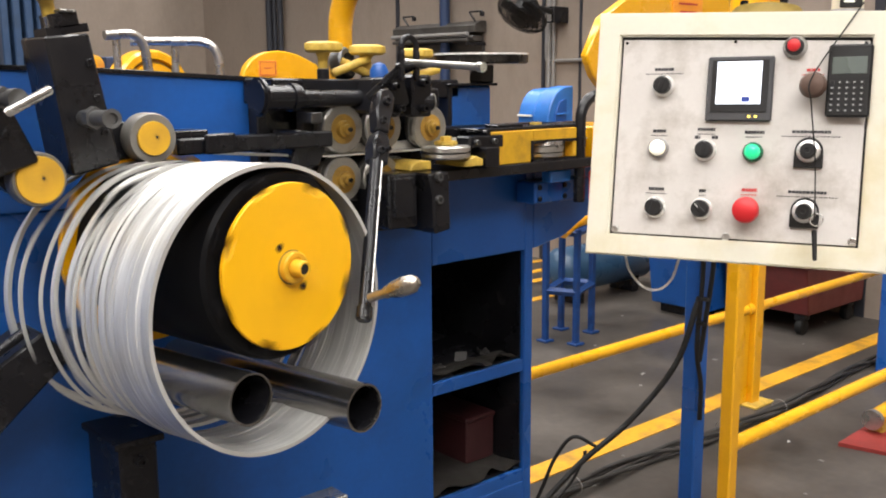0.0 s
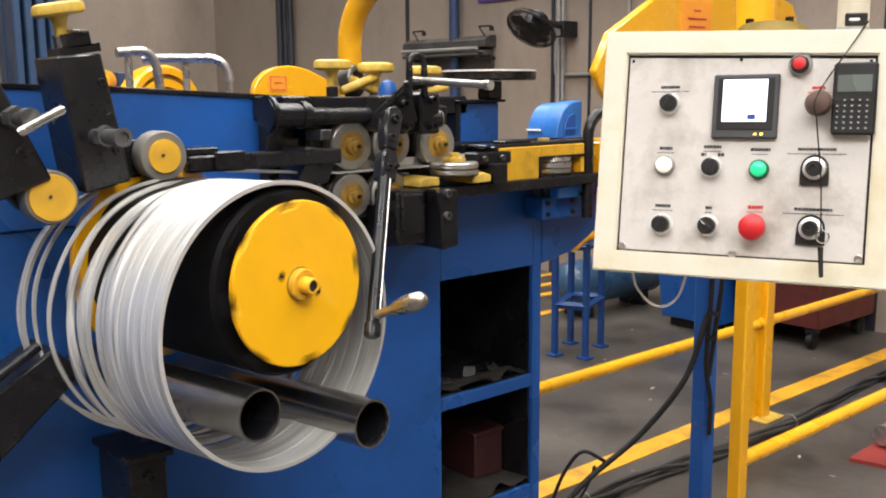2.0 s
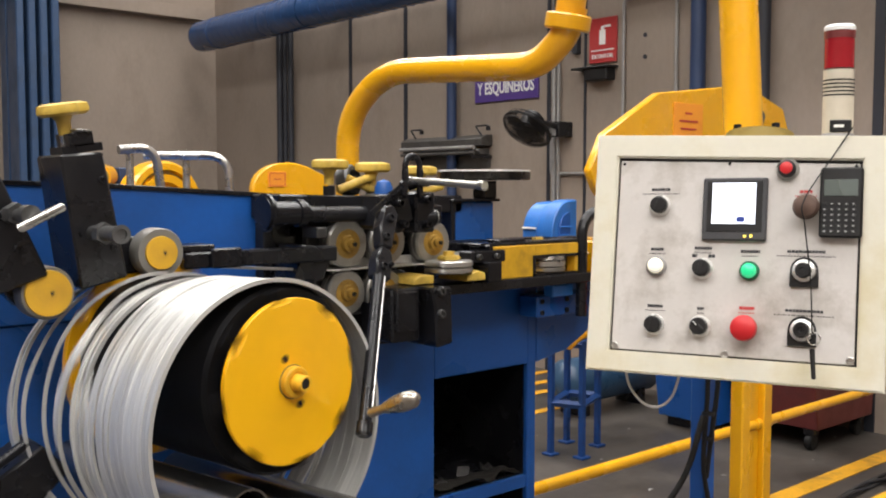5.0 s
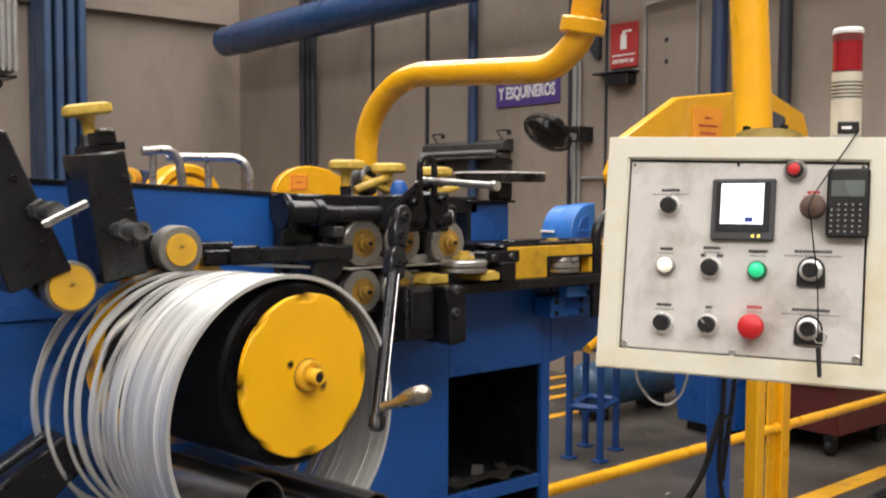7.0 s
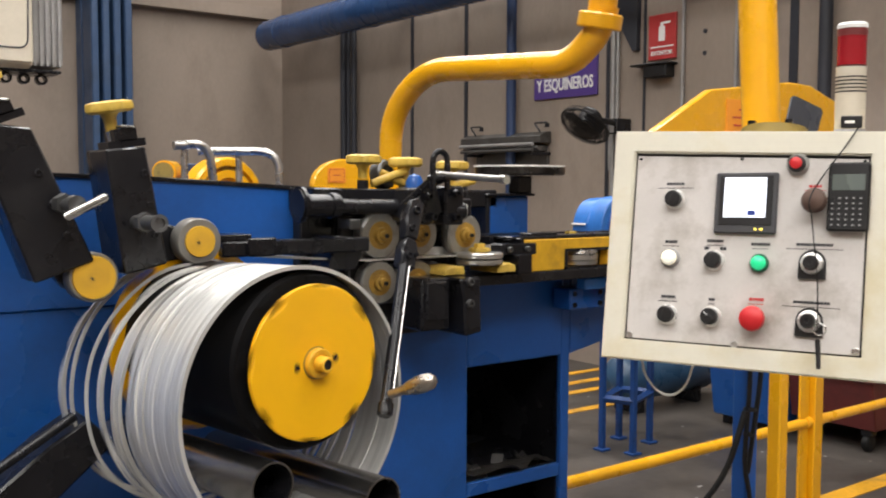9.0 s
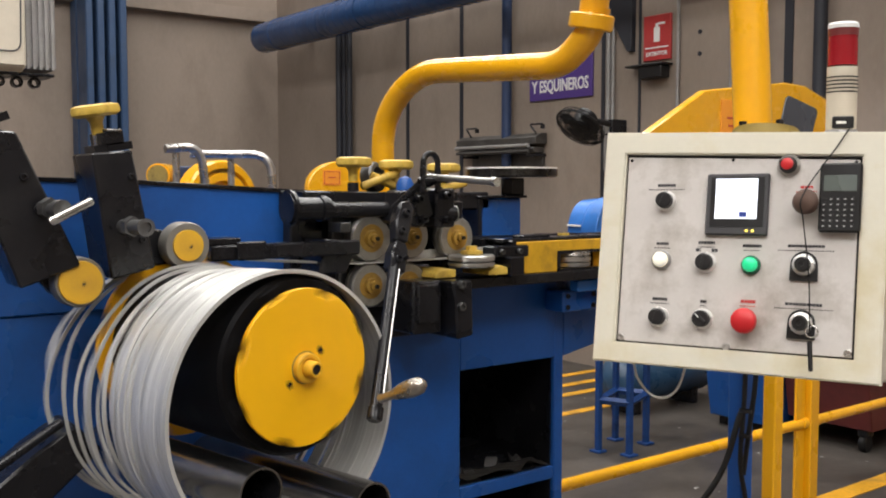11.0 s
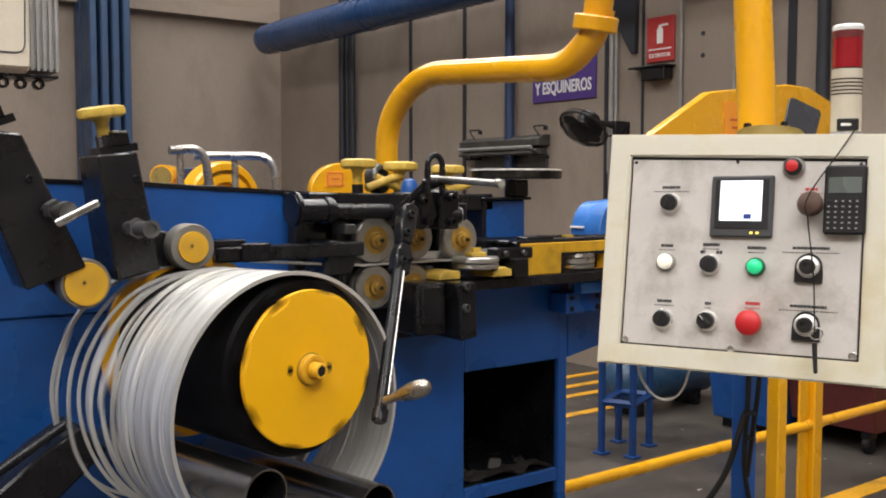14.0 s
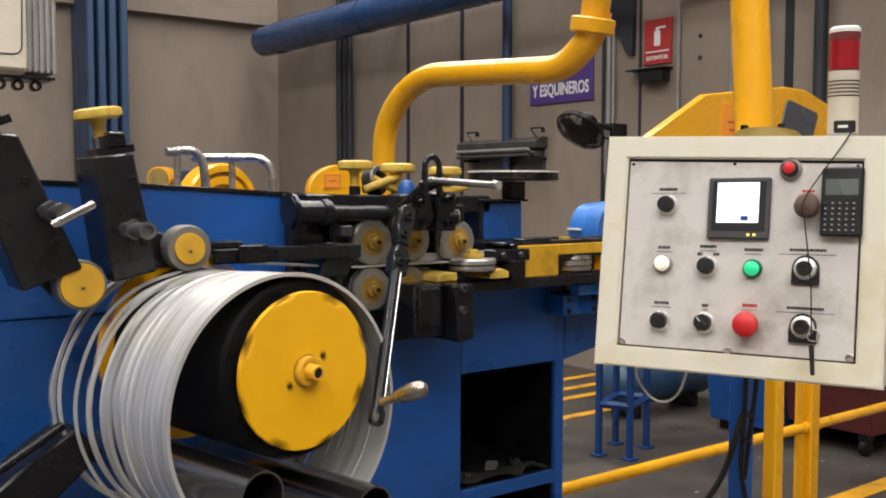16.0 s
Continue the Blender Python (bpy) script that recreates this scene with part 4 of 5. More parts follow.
part("front_disc", notched_disc(0.117, 0.0, 0.008), DISC, spool, "yellow disc with eight edge notches", local=True)
part("drum", lathe([(0.020, 0), (0.020, 0.129), (0.026, 0.134), (0.325, 0.134), (0.325, 0)], (0, 0, 0), (0, 1, 0), 48), DRUM, spool, local=True)
part("back_disc", notched_disc(0.158, 0.325, 0.335), YELLOW, spool, local=True)
for k in range(8):
    a = math.radians(45 * k + 22)
    part("drum_bar", B((0.100, 0.130, 0.0085, 0.05, -0.007, 0.007), m=Matrix.Rotation(-a, 4, "Y"), bevel=0.002), DRUM, spool, local=True)
part("nose", lathe([(0.0, 0.0225), (-0.009, 0.0225), (-0.0105, 0.0205), (-0.0105, 0.0155), (-0.009, 0.0135), (-0.009, 0.0122), (-0.026, 0.0115), (-0.028, 0.0103), (-0.028, 0.0078), (-0.008, 0.0078)], (0, 0, 0), (0, 1, 0), 28), HUBYELLOW, spool, "worn yellow hub nose", local=True)
part("nose_bore", C((0, -0.026, 0), (0, 0.0, 0), 0.0079), BLACK, spool, local=True)
part("nose_seat", lathe([(0, 0.0245), (-0.0012, 0.0245), (-0.0012, 0.0226), (0, 0.0226)], (0, 0, 0), (0, 1, 0), 28), OLIVE, spool, "dark ring round the hub", local=True)
for s in (1, -1):
    a = math.radians(-55.6)
    part("hole", lathe([(0, 0), (0, 0.0055), (0.002, 0.0055)], (s * 0.036 * math.cos(a), -0.0008, s * 0.036 * math.sin(a)), (0, 1, 0), 12), BLACK, spool, local=True)
part("axle", C((0, 0.31, 0), (0, 0.46, 0), 0.03), BLACK, spool, local=True)

# ---- the coil of strip that turns round the spool ----
COIL = Vector((0.684, 1.125, 1.091))
COIL_M = pose(*COIL, -1.5, 0, 9)
coil = thing("steel_strip_coil", COIL, "bright galvanised steel strip wound in loose loops", "coil", m=COIL_M)
rnd = random.Random(4)


def loop(r, at, wide, tilt, off, wob, lip, fray=0.0):
    """One turn of the strip: a folded section bent round, out of true, with ragged edges that open slits."""
    bm = bmesh.new()
    n = 150
    rows = []
    ph = [rnd.uniform(0, 6.28) for _ in range(3)]
    seeds = (rnd.uniform(0, 50), rnd.uniform(50, 100))

    def ragged(a, seed):
        v = Vector((1.6 * math.cos(a), 1.6 * math.sin(a), seed))
        w = Vector((4.5 * math.cos(a), 4.5 * math.sin(a), seed + 7))
        return max(0.0, noise.noise(v) * 1.2 + noise.noise(w) * 0.7 - 0.08)

    for k in range(n):
        a = 2 * math.pi * k / n
        rr = r + wob * (math.sin(2 * a + ph[0]) + 0.6 * math.sin(3 * a + ph[1]) + 0.35 * math.sin(7 * a + ph[2]))
        yy = at + tilt * math.cos(a + ph[0])
        d0, d1 = wide * fray * ragged(a, seeds[0]), wide * (1 - fray * ragged(a, seeds[1]))
        w = d1 - d0
        sec = [(d0, -0.001), (d0, 0.003 + lip), (d0 + w * 0.22, 0.003 + lip), (d0 + w * 0.30, 0.003), (d0 + w * 0.9, 0.003), (d1, 0.0022), (d1, -0.001)]
        rows.append([bm.verts.new(((rr + h) * math.cos(a) + off[0], yy + d, (rr + h) * math.sin(a) + off[1])) for d, h in sec])
    m = len(sec)
    for k in range(n):
        u, v = rows[k], rows[(k + 1) % n]
        for j in range(m):
            bm.faces.new((u[j], u[(j + 1) % m], v[(j + 1) % m], v[j]))
    return bm


at = 0.0
for k in range(15):
    loose = k > 8
    part("strip_turn", loop(0.1982 + rnd.uniform(-0.0002, 0.0002) - (0.0008 if loose else 0), at, 0.0116, rnd.uniform(0.0015, 0.0035) if loose else rnd.uniform(0, 0.0006),
                            (rnd.uniform(-0.0003, 0.0003), rnd.uniform(-0.0003, 0.0003)), rnd.uniform(0.0008, 0.0018) if loose else rnd.uniform(0.0001, 0.0003), 0.0018 if k == 0 else 0.0,
                            0.0 if k < 2 else (0.65 if k > 8 else 0.22)), ZINC, coil, local=True)
    at += 0.0098 + rnd.uniform(-0.0004, 0.0006)
for gap in (0.012, 0.022, 0.038, 0.044, 0.046, 0.042):
    at += gap
    r0, off = 0.197 + rnd.uniform(-0.004, 0.003), (rnd.uniform(-0.003, 0.003), rnd.uniform(-0.003, 0.003))
    part("strip_turn", loop(r0, at, rnd.uniform(0.0058, 0.0078), rnd.uniform(0.004, 0.008), off, rnd.uniform(0.0016, 0.0032), 0.0015, 0.35), ZINC, coil, local=True)
    # the strip's torn mesh wing, standing off the bright fold here and there
    if gap < 0.043:
        part("mesh_wing", loop(r0 - 0.002, at + 0.007, 0.015, 0.006, off, 0.002, 0.0, 2.2), ZINC, coil, "ragged grey mesh wing of the strip", local=True)

# ---- bent yellow pipe arm that carries the control panel ----
arm = thing("bent_pipe", (1.478, 2.07, 1.2), "bent yellow steel pipe carrying the control panel", "pipe")
APIPE = bend([(1.478, 2.075, 1.2), (1.470, 2.06, 1.60), (1.49, 1.93, 1.708), (1.545, 1.45, 1.682), (1.556, 1.378, 1.745), (1.558, 1.36, 1.80)], 0.11)
part("lower_pipe", sweep(APIPE, 0.031, 22), YELLOW, arm)
part("flange", lathe([(0, 0.031), (0, 0.046), (0.004, 0.049), (0.03, 0.049), (0.034, 0.046), (0.034, 0.031)], (1.557, 1.379, 1.752), (0.02, -0.2, 1), 32), YELLOW, arm)
part("upper_pipe", sweep(bend([(1.558, 1.372, 1.78), (1.552, 1.33, 2.0), (1.42, 0.90, 2.02), (1.421, 0.866, 1.50)], 0.17, 10), 0.0315, 22), YELLOW, arm)

# ---- control panel ----
PO = Vector((1.173, 0.936, 1.169))
PU, PW, PN = Vector((0.36012, -0.93286, 0.00922)), Vector((0.15149, 0.06823, 0.98610)), Vector((-0.92052, -0.35372, 0.16589))
PM = Matrix((PU, -PN, PW)).transposed().to_4x4()
PM.translation = PO
panel = thing("control_panel", PO, "cream steel control panel box with buttons and screen", "control panel", m=PM)


def P(name, bm, material, label="", parent=None):
    return part(name, bm, material, parent or panel, label, local=True)


U0, U1, W0, W1 = -0.0395, 0.389, -0.0365, 0.331
u0, u1, w0, w1 = -0.0035, 0.3525, -0.0035, 0.294
def taper(bm):
    """The box is a little lower on its hinge side."""
    for v in bm.verts:
        v.co.z *= 1 - 0.045 * max(0, v.co.x) / 0.39 if v.co.z > 0 else 1
    return bm


def frame_ring(o, i, y0, y1, bevel):
    bm = bmesh.new()
    loops = [[bm.verts.new((x, y, z)) for x, z in ((q[0], q[2]), (q[1], q[2]), (q[1], q[3]), (q[0], q[3]))] for q, y in ((o, y1), (o, y0), (i, y0), (i, y1))]
    for u, v in zip(loops, loops[1:] + loops[:1]):
        for k in range(4):
            bm.faces.new((u[k], u[(k + 1) % 4], v[(k + 1) % 4], v[k]))
    bmesh.ops.recalc_face_normals(bm, faces=bm.faces)
    front = [e for e in bm.edges if all(abs(v.co.y - y0) < 1e-6 for v in e.verts) and len({round(v.co.x, 5) for v in e.verts} | set()) + len({round(v.co.z, 5) for v in e.verts}) == 3]
    bmesh.ops.bevel(bm, geom=front, offset=bevel, segments=2, affect="EDGES")
    return bm


P("box", taper(B((U0 + 0.004, U1 - 0.004, 0.012, 0.14, W0 + 0.004, W1 + 0.004), bevel=0.004)), CREAM)
P("door_frame", taper(frame_ring((U0, U1, W0, W1 + 0.006), (u0, u1, w0, w1 + 0.006), -0.006, 0.014, 0.0025)), CREAM)
# black gasket sheet; its margin also draws the shadow in the plate's gap
P("gasket_gap_shade", taper(B((u0, u1, 0.003, 0.008, w0, w1 + 0.006), bevel=0)), RUBBER)
P("face_plate", taper(B((u0 + 0.0030, u1 - 0.0035, -0.0005, 0.004, w0 + 0.0024, w1 + 0.0012), bevel=0.0008)), PLATE, "grubby light grey face plate")
for a, b in ((0.005, 0.004), (0.344, 0.0045), (0.1725, 0.0015), (0.005, 0.290), (0.168, 0.287), (0.344, 0.280)):
    big = b < 0.1
    P("screw", bolt((a, -0.0005, b), (0, -1, 0), 0.0058 if big else 0.0024, 0.003 if big else 0.001), STEEL if big else BLACK)


def selector(u, w, turn=0.0, ring_mat=CHROME, mark=False):
    s = P("selector_switch", lathe([(0, 0.009), (0, 0.0162), (-0.003, 0.0162), (-0.006, 0.0140), (-0.006, 0.009)], (u, -0.0005, w), (0, 1, 0), 28), ring_mat, "black selector switch in a bright ring")
    k = lathe([(0, 0), (0, 0.0130), (-0.013, 0.0126), (-0.0145, 0.0112), (-0.0145, 0)], (u, -0.003, w), (0, 1, 0), 24)
    P("knob", k, BLACK_PLASTIC, parent=s)
    P("knob_grip", B((-0.0042, 0.0042, -0.0184, -0.012, -0.0110, 0.0110), m=Matrix.Translation((u, 0, w)) @ Matrix.Rotation(radians(turn), 4, "Y")), BLACK_PLASTIC, parent=s)
    if mark:
        P("pointer", B((-0.0006, 0.0006, -0.0192, -0.0183, 0.002, 0.0095), m=Matrix.Translation((u, 0, w)) @ Matrix.Rotation(radians(turn), 4, "Y"), bevel=0), WHITE, parent=s)
    return s


selector(0.066, 0.2235, 20)
selector(0.1345, 0.128, 10)
selector(0.0655, 0.040, 15)
selector(0.1345, 0.041, -45, mark=True)


def pilot(u, w, r, lens, rim, name="pilot_lamp", label=""):
    s = P(name, lathe([(0, r * 0.7), (0, r), (-0.004, r), (-0.007, r * 0.85), (-0.007, r * 0.7)], (u, -0.0005, w), (0, 1, 0), 28), rim, label)
    P("lens", lathe([(0, 0), (0, r * 0.78), (-0.010, r * 0.76), (-0.0145, r * 0.6), (-0.0165, r * 0.3), (-0.017, 0)], (u, -0.002, w), (0, 1, 0), 28), lens, parent=s)


pilot(0.0645, 0.1297, 0.0155, LAMP_WHITE, GREY, label="lit white pilot lamp")
pilot(0.2032, 0.1262, 0.0145, LAMP_GREEN, mat("green_rim", (0.01, 0.12, 0.06), 0.4), label="lit green pilot lamp")
pilot(0.2515, 0.2765, 0.0165, BLACK_PLASTIC, STEEL, "push_button", "red push button in a black ring")
P("button_face", lathe([(0, 0), (0, 0.0090), (-0.002, 0.0084), (-0.003, 0.005), (-0.0032, 0)], (0.2515, -0.0175, 0.2765), (0, 1, 0), 24), RED)
est = P("emergency_stop", lathe([(0, 0), (0, 0.010), (-0.014, 0.010), (-0.016, 0.0175), (-0.022, 0.0192), (-0.029, 0.0175), (-0.033, 0.011), (-0.034, 0)], (0.2018, 0, 0.0415), (0, 1, 0), 32), RED, "red mushroom emergency stop")
for wv in (0.1265, 0.0415):
    kx = 0.2795
    k = P("speed_dial", prism([(kx - 0.0195, wv - 0.021), (kx + 0.0195, wv - 0.021), (kx + 0.0195, wv - 0.006), *[(kx + 0.019 * math.cos(a * math.pi / 10), wv + 0.003 + 0.019 * math.sin(a * math.pi / 10)) for a in range(11)], (kx - 0.0195, wv - 0.006)],
                              -0.006, -0.0005, bevel=0.0008), BLACK_PLASTIC, "black speed dial with a bright scale ring")
    P("scale_ring", lathe([(0, 0.0115), (0, 0.0165), (-0.006, 0.0155), (-0.008, 0.0115)], (kx, -0.006, wv + 0.002), (0, 1, 0), 28), CHROME, parent=k)
    P("knob", lathe([(0, 0), (0, 0.0112), (-0.015, 0.0105), (-0.017, 0.009), (-0.017, 0.004), (-0.0155, 0.003), (-0.0155, 0)], (kx, -0.006, wv + 0.002), (0, 1, 0), 24), BLACK_PLASTIC, parent=k)

# touch screen
hmi = P("touch_screen", B((0.1322, 0.2255, -0.0085, -0.0005, 0.1705, 0.2645), bevel=0.002), GREY_PLASTIC, "small touch screen, lit white")
P("bezel", B((0.139, 0.219, -0.0095, -0.0085, 0.183, 0.259), bevel=0.0004), BLACK_PLASTIC, parent=hmi)
P("display", B((0.1465, 0.2095, -0.0102, -0.0095, 0.195, 0.2565), bevel=0), SCREEN, parent=hmi)
P("display_key", B((0.183, 0.1945, -0.0106, -0.0102, 0.198, 0.2055), bevel=0), mat("screen_key_blue", (0.03, 0.06, 0.3), 0.4), parent=hmi)
for a in (0.1935, 0.2025):
    P("status_led", B((a, a + 0.0035, -0.0092, -0.0085, 0.1755, 0.1785), bevel=0), LED, parent=hmi)

# rows of writing that cannot be read
def label_bars(u, w, widths, material=INK, h=0.0042, gap=0.0055):
    rr = random.Random(int(u * 1000) + int(w * 1000))
    bm = bmesh.new()
    for k, (width, hh) in enumerate(widths):
        x = u - width / 2
        while x < u + width / 2 - 0.0005:
            s = min(rr.uniform(0.0025, 0.006) * (hh / 0.004) ** 0.3, u + width / 2 - x)
            add(bm, B((x, x + s * (0.86 if hh > 0.003 else 0.62), -0.0011, -0.0006, w - k * gap, w - k * gap + hh), bevel=0))
            x += s
    P("lettering", bm, material)


label_bars(0.066, 0.2465, ((0.030, 0.0042), (0.058, 0.0016)))
label_bars(0.0645, 0.1535, ((0.020, 0.0044), (0.026, 0.0016)))
label_bars(0.1345, 0.1565, ((0.026, 0.0044), (0.026, 0.0016)))
label_bars(0.122, 0.1445, ((0.008, 0.0050),))
label_bars(0.1475, 0.1445, ((0.010, 0.0050),))
label_bars(0.2035, 0.1530, ((0.028, 0.0044), (0.024, 0.0016)))
label_bars(0.281, 0.1545, ((0.052, 0.0040), (0.080, 0.0016)))
label_bars(0.0655, 0.0660, ((0.024, 0.0044), (0.032, 0.0016)))
label_bars(0.1345, 0.0655, ((0.010, 0.0044), (0.010, 0.0016)))
label_bars(0.2018, 0.0690, ((0.022, 0.0046), (0.024, 0.0016)), INK_RED)
label_bars(0.281, 0.0690, ((0.052, 0.0040), (0.082, 0.0016)))
label_bars(0.278, 0.2420, ((0.018, 0.0040), (0.030, 0.0018)), INK_RED)

pipe_foot = part("pipe_foot", join(C(PM @ Vector((0.197, 0.070, W1 - 0.02)), PM @ Vector((0.197, 0.070, W1 + 0.018)), 0.051, bevel=0.003), ), OLIVE, panel, "worn yellow pipe flange")
for k in range(4):
    a = math.pi / 4 + k * math.pi / 2
    part("bolt", C(PM @ Vector((0.197 + 0.04 * math.cos(a), 0.070 + 0.042 * math.sin(a), W1 + 0.016)), PM @ Vector((0.197 + 0.04 * math.cos(a), 0.070 + 0.042 * math.sin(a), W1 + 0.025)), 0.0065, seg=6), BLACK, pipe_foot)

# signal beacon on top of the box
beacon = thing("signal_beacon", PM @ Vector((0.311, 0.06, W1)), "signal beacon with red lens and cream buzzer body", "signal beacon")
b0 = PM @ Vector((0.311, 0.06, W1 - 0.012))
LENS = mat("red_beacon_lens", (0.33, 0.012, 0.02), 0.15, 0, 0.1, 10, 80, 0.02)
part("base", lathe([(0, 0), (0, 0.042), (0.006, 0.042), (0.008, 0.032), (0.014, 0.027), (0.02, 0.024)], b0, (0, 0, 1), 32, (0.93, 0.93, 1.10)), GREY, beacon)
part("buzzer", lathe([(0.016, 0), (0.016, 0.0235), (0.105, 0.0235), (0.107, 0)], b0, (0, 0, 1), 32, (0.93, 0.93, 1.10)), BEIGE, beacon, "cream buzzer body")
for k in range(5):
    z0 = 0.070 + k * 0.005
    part("vent", lathe([(z0, 0.0232), (z0, 0.0239), (z0 + 0.002, 0.0239), (z0 + 0.002, 0.0232)], b0, (0, 0, 1), 32, (0.93, 0.93, 1.10)), BLACK_PLASTIC, beacon)
part("lens", lathe([(0.107, 0), (0.107, 0.0228), (0.155, 0.0228), (0.157, 0)], b0, (0, 0, 1), 32, (0.93, 0.93, 1.10)), LENS, beacon, "red lens")
part("collar", lathe([(0.147, 0.0230), (0.147, 0.0236), (0.157, 0.0236), (0.157, 0.0)], b0, (0, 0, 1), 32, (0.93, 0.93, 1.10)), mat("dark_red_collar", (0.16, 0.03, 0.03), 0.35), beacon)
part("lid", lathe([(0.157, 0), (0.157, 0.0240), (0.162, 0.0240), (0.165, 0.021), (0.166, 0)], b0, (0, 0, 1), 32, (0.93, 0.93, 1.10)), WHITE, beacon)
part("badge", B((-0.0155, 0.0150, -0.0245, -0.0205, 0.023, 0.041), m=Matrix.Translation(b0) @ Matrix.Rotation(radians(-52), 4, "Z")), BLACK_PLASTIC, beacon)
part("badge_bar", B((-0.010, 0.004, -0.0250, -0.0245, 0.030, 0.034), m=Matrix.Translation(b0) @ Matrix.Rotation(radians(-52), 4, "Z"), bevel=0), WHITE, beacon)

# calculator stuck on the face plate, brown knob and hanging pen on its string
calc = thing("pocket_calculator", PM @ Vector((0.3265, -0.006, 0.225)), "black pocket calculator fixed on the panel", "calculator", m=PM)
part("case", B((0.298, 0.3548, -0.0165, -0.007, 0.176, 0.2765), bevel=0.003), BLACK_PLASTIC, calc, local=True)
part("display", B((0.304, 0.3485, -0.0175, -0.0165, 0.235, 0.2585), bevel=0.0006), mat("lcd_grey", (0.11, 0.13, 0.12), 0.25, 0, 0.05, 10, 60, 0), calc, local=True)
MARK = mat("key_print", (0.42, 0.42, 0.42), 0.5, 0, 0.1, 20, 100, 0)
for r_ in range(6):
    for c_ in range(5):
        x = 0.3055 + c_ * 0.0095
        z = 0.2235 - r_ * 0.0078
        part("key", B((x - 0.0028, x + 0.0028, -0.0182, -0.0165, z - 0.0021, z + 0.0021), bevel=0.0006), BLACK_PLASTIC, calc, local=True)
        if r_ or c_:
            part("key_mark", B((x - 0.0014, x + 0.0014, -0.01845, -0.0182, z - 0.0009, z + 0.0009), bevel=0), MARK, calc, local=True)
P("pull_knob", lathe([(0, 0), (0, 0.008), (-0.012, 0.009), (-0.016, 0.0168), (-0.026, 0.0185), (-0.035, 0.0148), (-0.039, 0.0065), (-0.040, 0)], (0.2815, 0, 0.2185), (0, 1, 0), 28), BROWN, "brown round pull knob")
pen = thing("hanging_pen", PM @ Vector((0.3, -0.02, 0.03)), "black pen hanging on a thin string", "pen", m=PM)
part("string", sweep(smooth_path([(0.338, -0.01, W1 + 0.003), (0.318, -0.012, 0.30), (0.281, -0.043, 0.225), (0.283, -0.042, 0.19), (0.292, -0.03, 0.11), (0.296, -0.026, 0.03)]), 0.0011, 6), RUBBER, pen, local=True)
part("pen_body", C((0.2965, -0.026, 0.018), (0.300, -0.026, -0.0245), 0.0038, 0.0030, seg=12, bevel=0.001), BLACK_PLASTIC, pen, local=True)
part("key_ring", sweep([(0.2985 + 0.0085 * math.cos(a * math.pi / 10), -0.026, 0.032 + 0.0085 * math.sin(a * math.pi / 10)) for a in range(21)], 0.0011, 6, False), STEEL, pen, local=True)

# pale cable loop under the box
solid("cable_loop", sweep(smooth_path([PM @ Vector(p) for p in ((0.003, 0.07, W0), (0.012, 0.07, -0.062), (0.035, 0.07, -0.085), (0.06, 0.07, -0.088), (0.08, 0.07, -0.07), (0.09, 0.07, W0))]), 0.0022, 8), WHITE,
      PM @ Vector((0.05, 0.07, W0)), "pale cable loop hanging under the panel", "cable")

# ---- safety rails ----
def rail(name, y, x0, x1, posts):
    r = thing(name, ((x0 + x1) / 2, y, 0), "yellow tube safety rail on square posts", "rail", "safety rails")
    part("tube", C((x0, y, 0.424), (x1, y, 0.424), 0.021, seg=20), YELLOW, r)
    for x in posts:
        p_ = part("post", B((x - 0.03, x + 0.03, y - 0.03, y + 0.03, 0.0, 1.02), bevel=0.004), YELLOW, r)
        part("foot_plate", B((x - 0.075, x + 0.075, y - 0.075, y + 0.075, 0, 0.01), bevel=0.002), YELLOW_WORN, p_)
        part("side_plate", B((x - 0.10, x - 0.036, y - 0.006, y + 0.006, 0.01, 0.8), bevel=0.002), YELLOW, p_)
        part("rail_sleeve", C((x - 0.06, y, 0.424), (x + 0.06, y, 0.424), 0.025, seg=20), YELLOW, p_)
    return r


rail("safety_rail", 2.145, 1.70, 5.3, (3.665,))
rb = thing("safety_rail", (3.3, 1.38, 0), "yellow tube safety rail on square posts", "rail", "safety rails")
part("tube", C((2.31, 1.41, 0.375), (4.8, 1.41, 0.375), 0.021, seg=20), YELLOW, rb)
part("post", B((2.289, 2.329, 1.39, 1.43, 0, 1.02), bevel=0.004), YELLOW, rb)

# blue post with cables
post = thing("blue_post", (2.63, 1.76, 0), "blue square steel post with black cables tied on", "post")
part("tube", B((2.61, 2.668, 1.72, 1.778, 0, 1.15), bevel=0.005), BLUE, post)
part("cable", sweep(smooth_path([(2.592, 1.71, 1.1), (2.598, 1.705, 0.8), (2.588, 1.71, 0.55), (2.604, 1.70, 0.42), (2.612, 1.705, 0.3)]), 0.008, 8), RUBBER, post)
part("cable", sweep(smooth_path([(2.622, 1.70, 1.1), (2.634, 1.69, 0.85), (2.612, 1.70, 0.62), (2.598, 1.705, 0.5)]), 0.008, 8), RUBBER, post)
for zt in (0.62, 0.70, 0.83):
    part("tie", lathe([(0, 0.018), (0, 0.0205), (0.01, 0.0205), (0.01, 0.018), (0, 0.018)], (2.60, 1.704, zt), (0.1, 0, 1), 16), BLACK_PLASTIC, post)
solid("hanging_cable", sweep(smooth_path([(2.585, 1.71, 0.70), (2.52, 1.74, 0.50), (2.40, 1.82, 0.32), (2.25, 1.90, 0.19), (2.10, 1.95, 0.06), (2.02, 1.95, 0.01)]), 0.0095, 10), RUBBER, (2.3, 1.9, 0),
            "black cable sagging from the post to the floor", "cable")
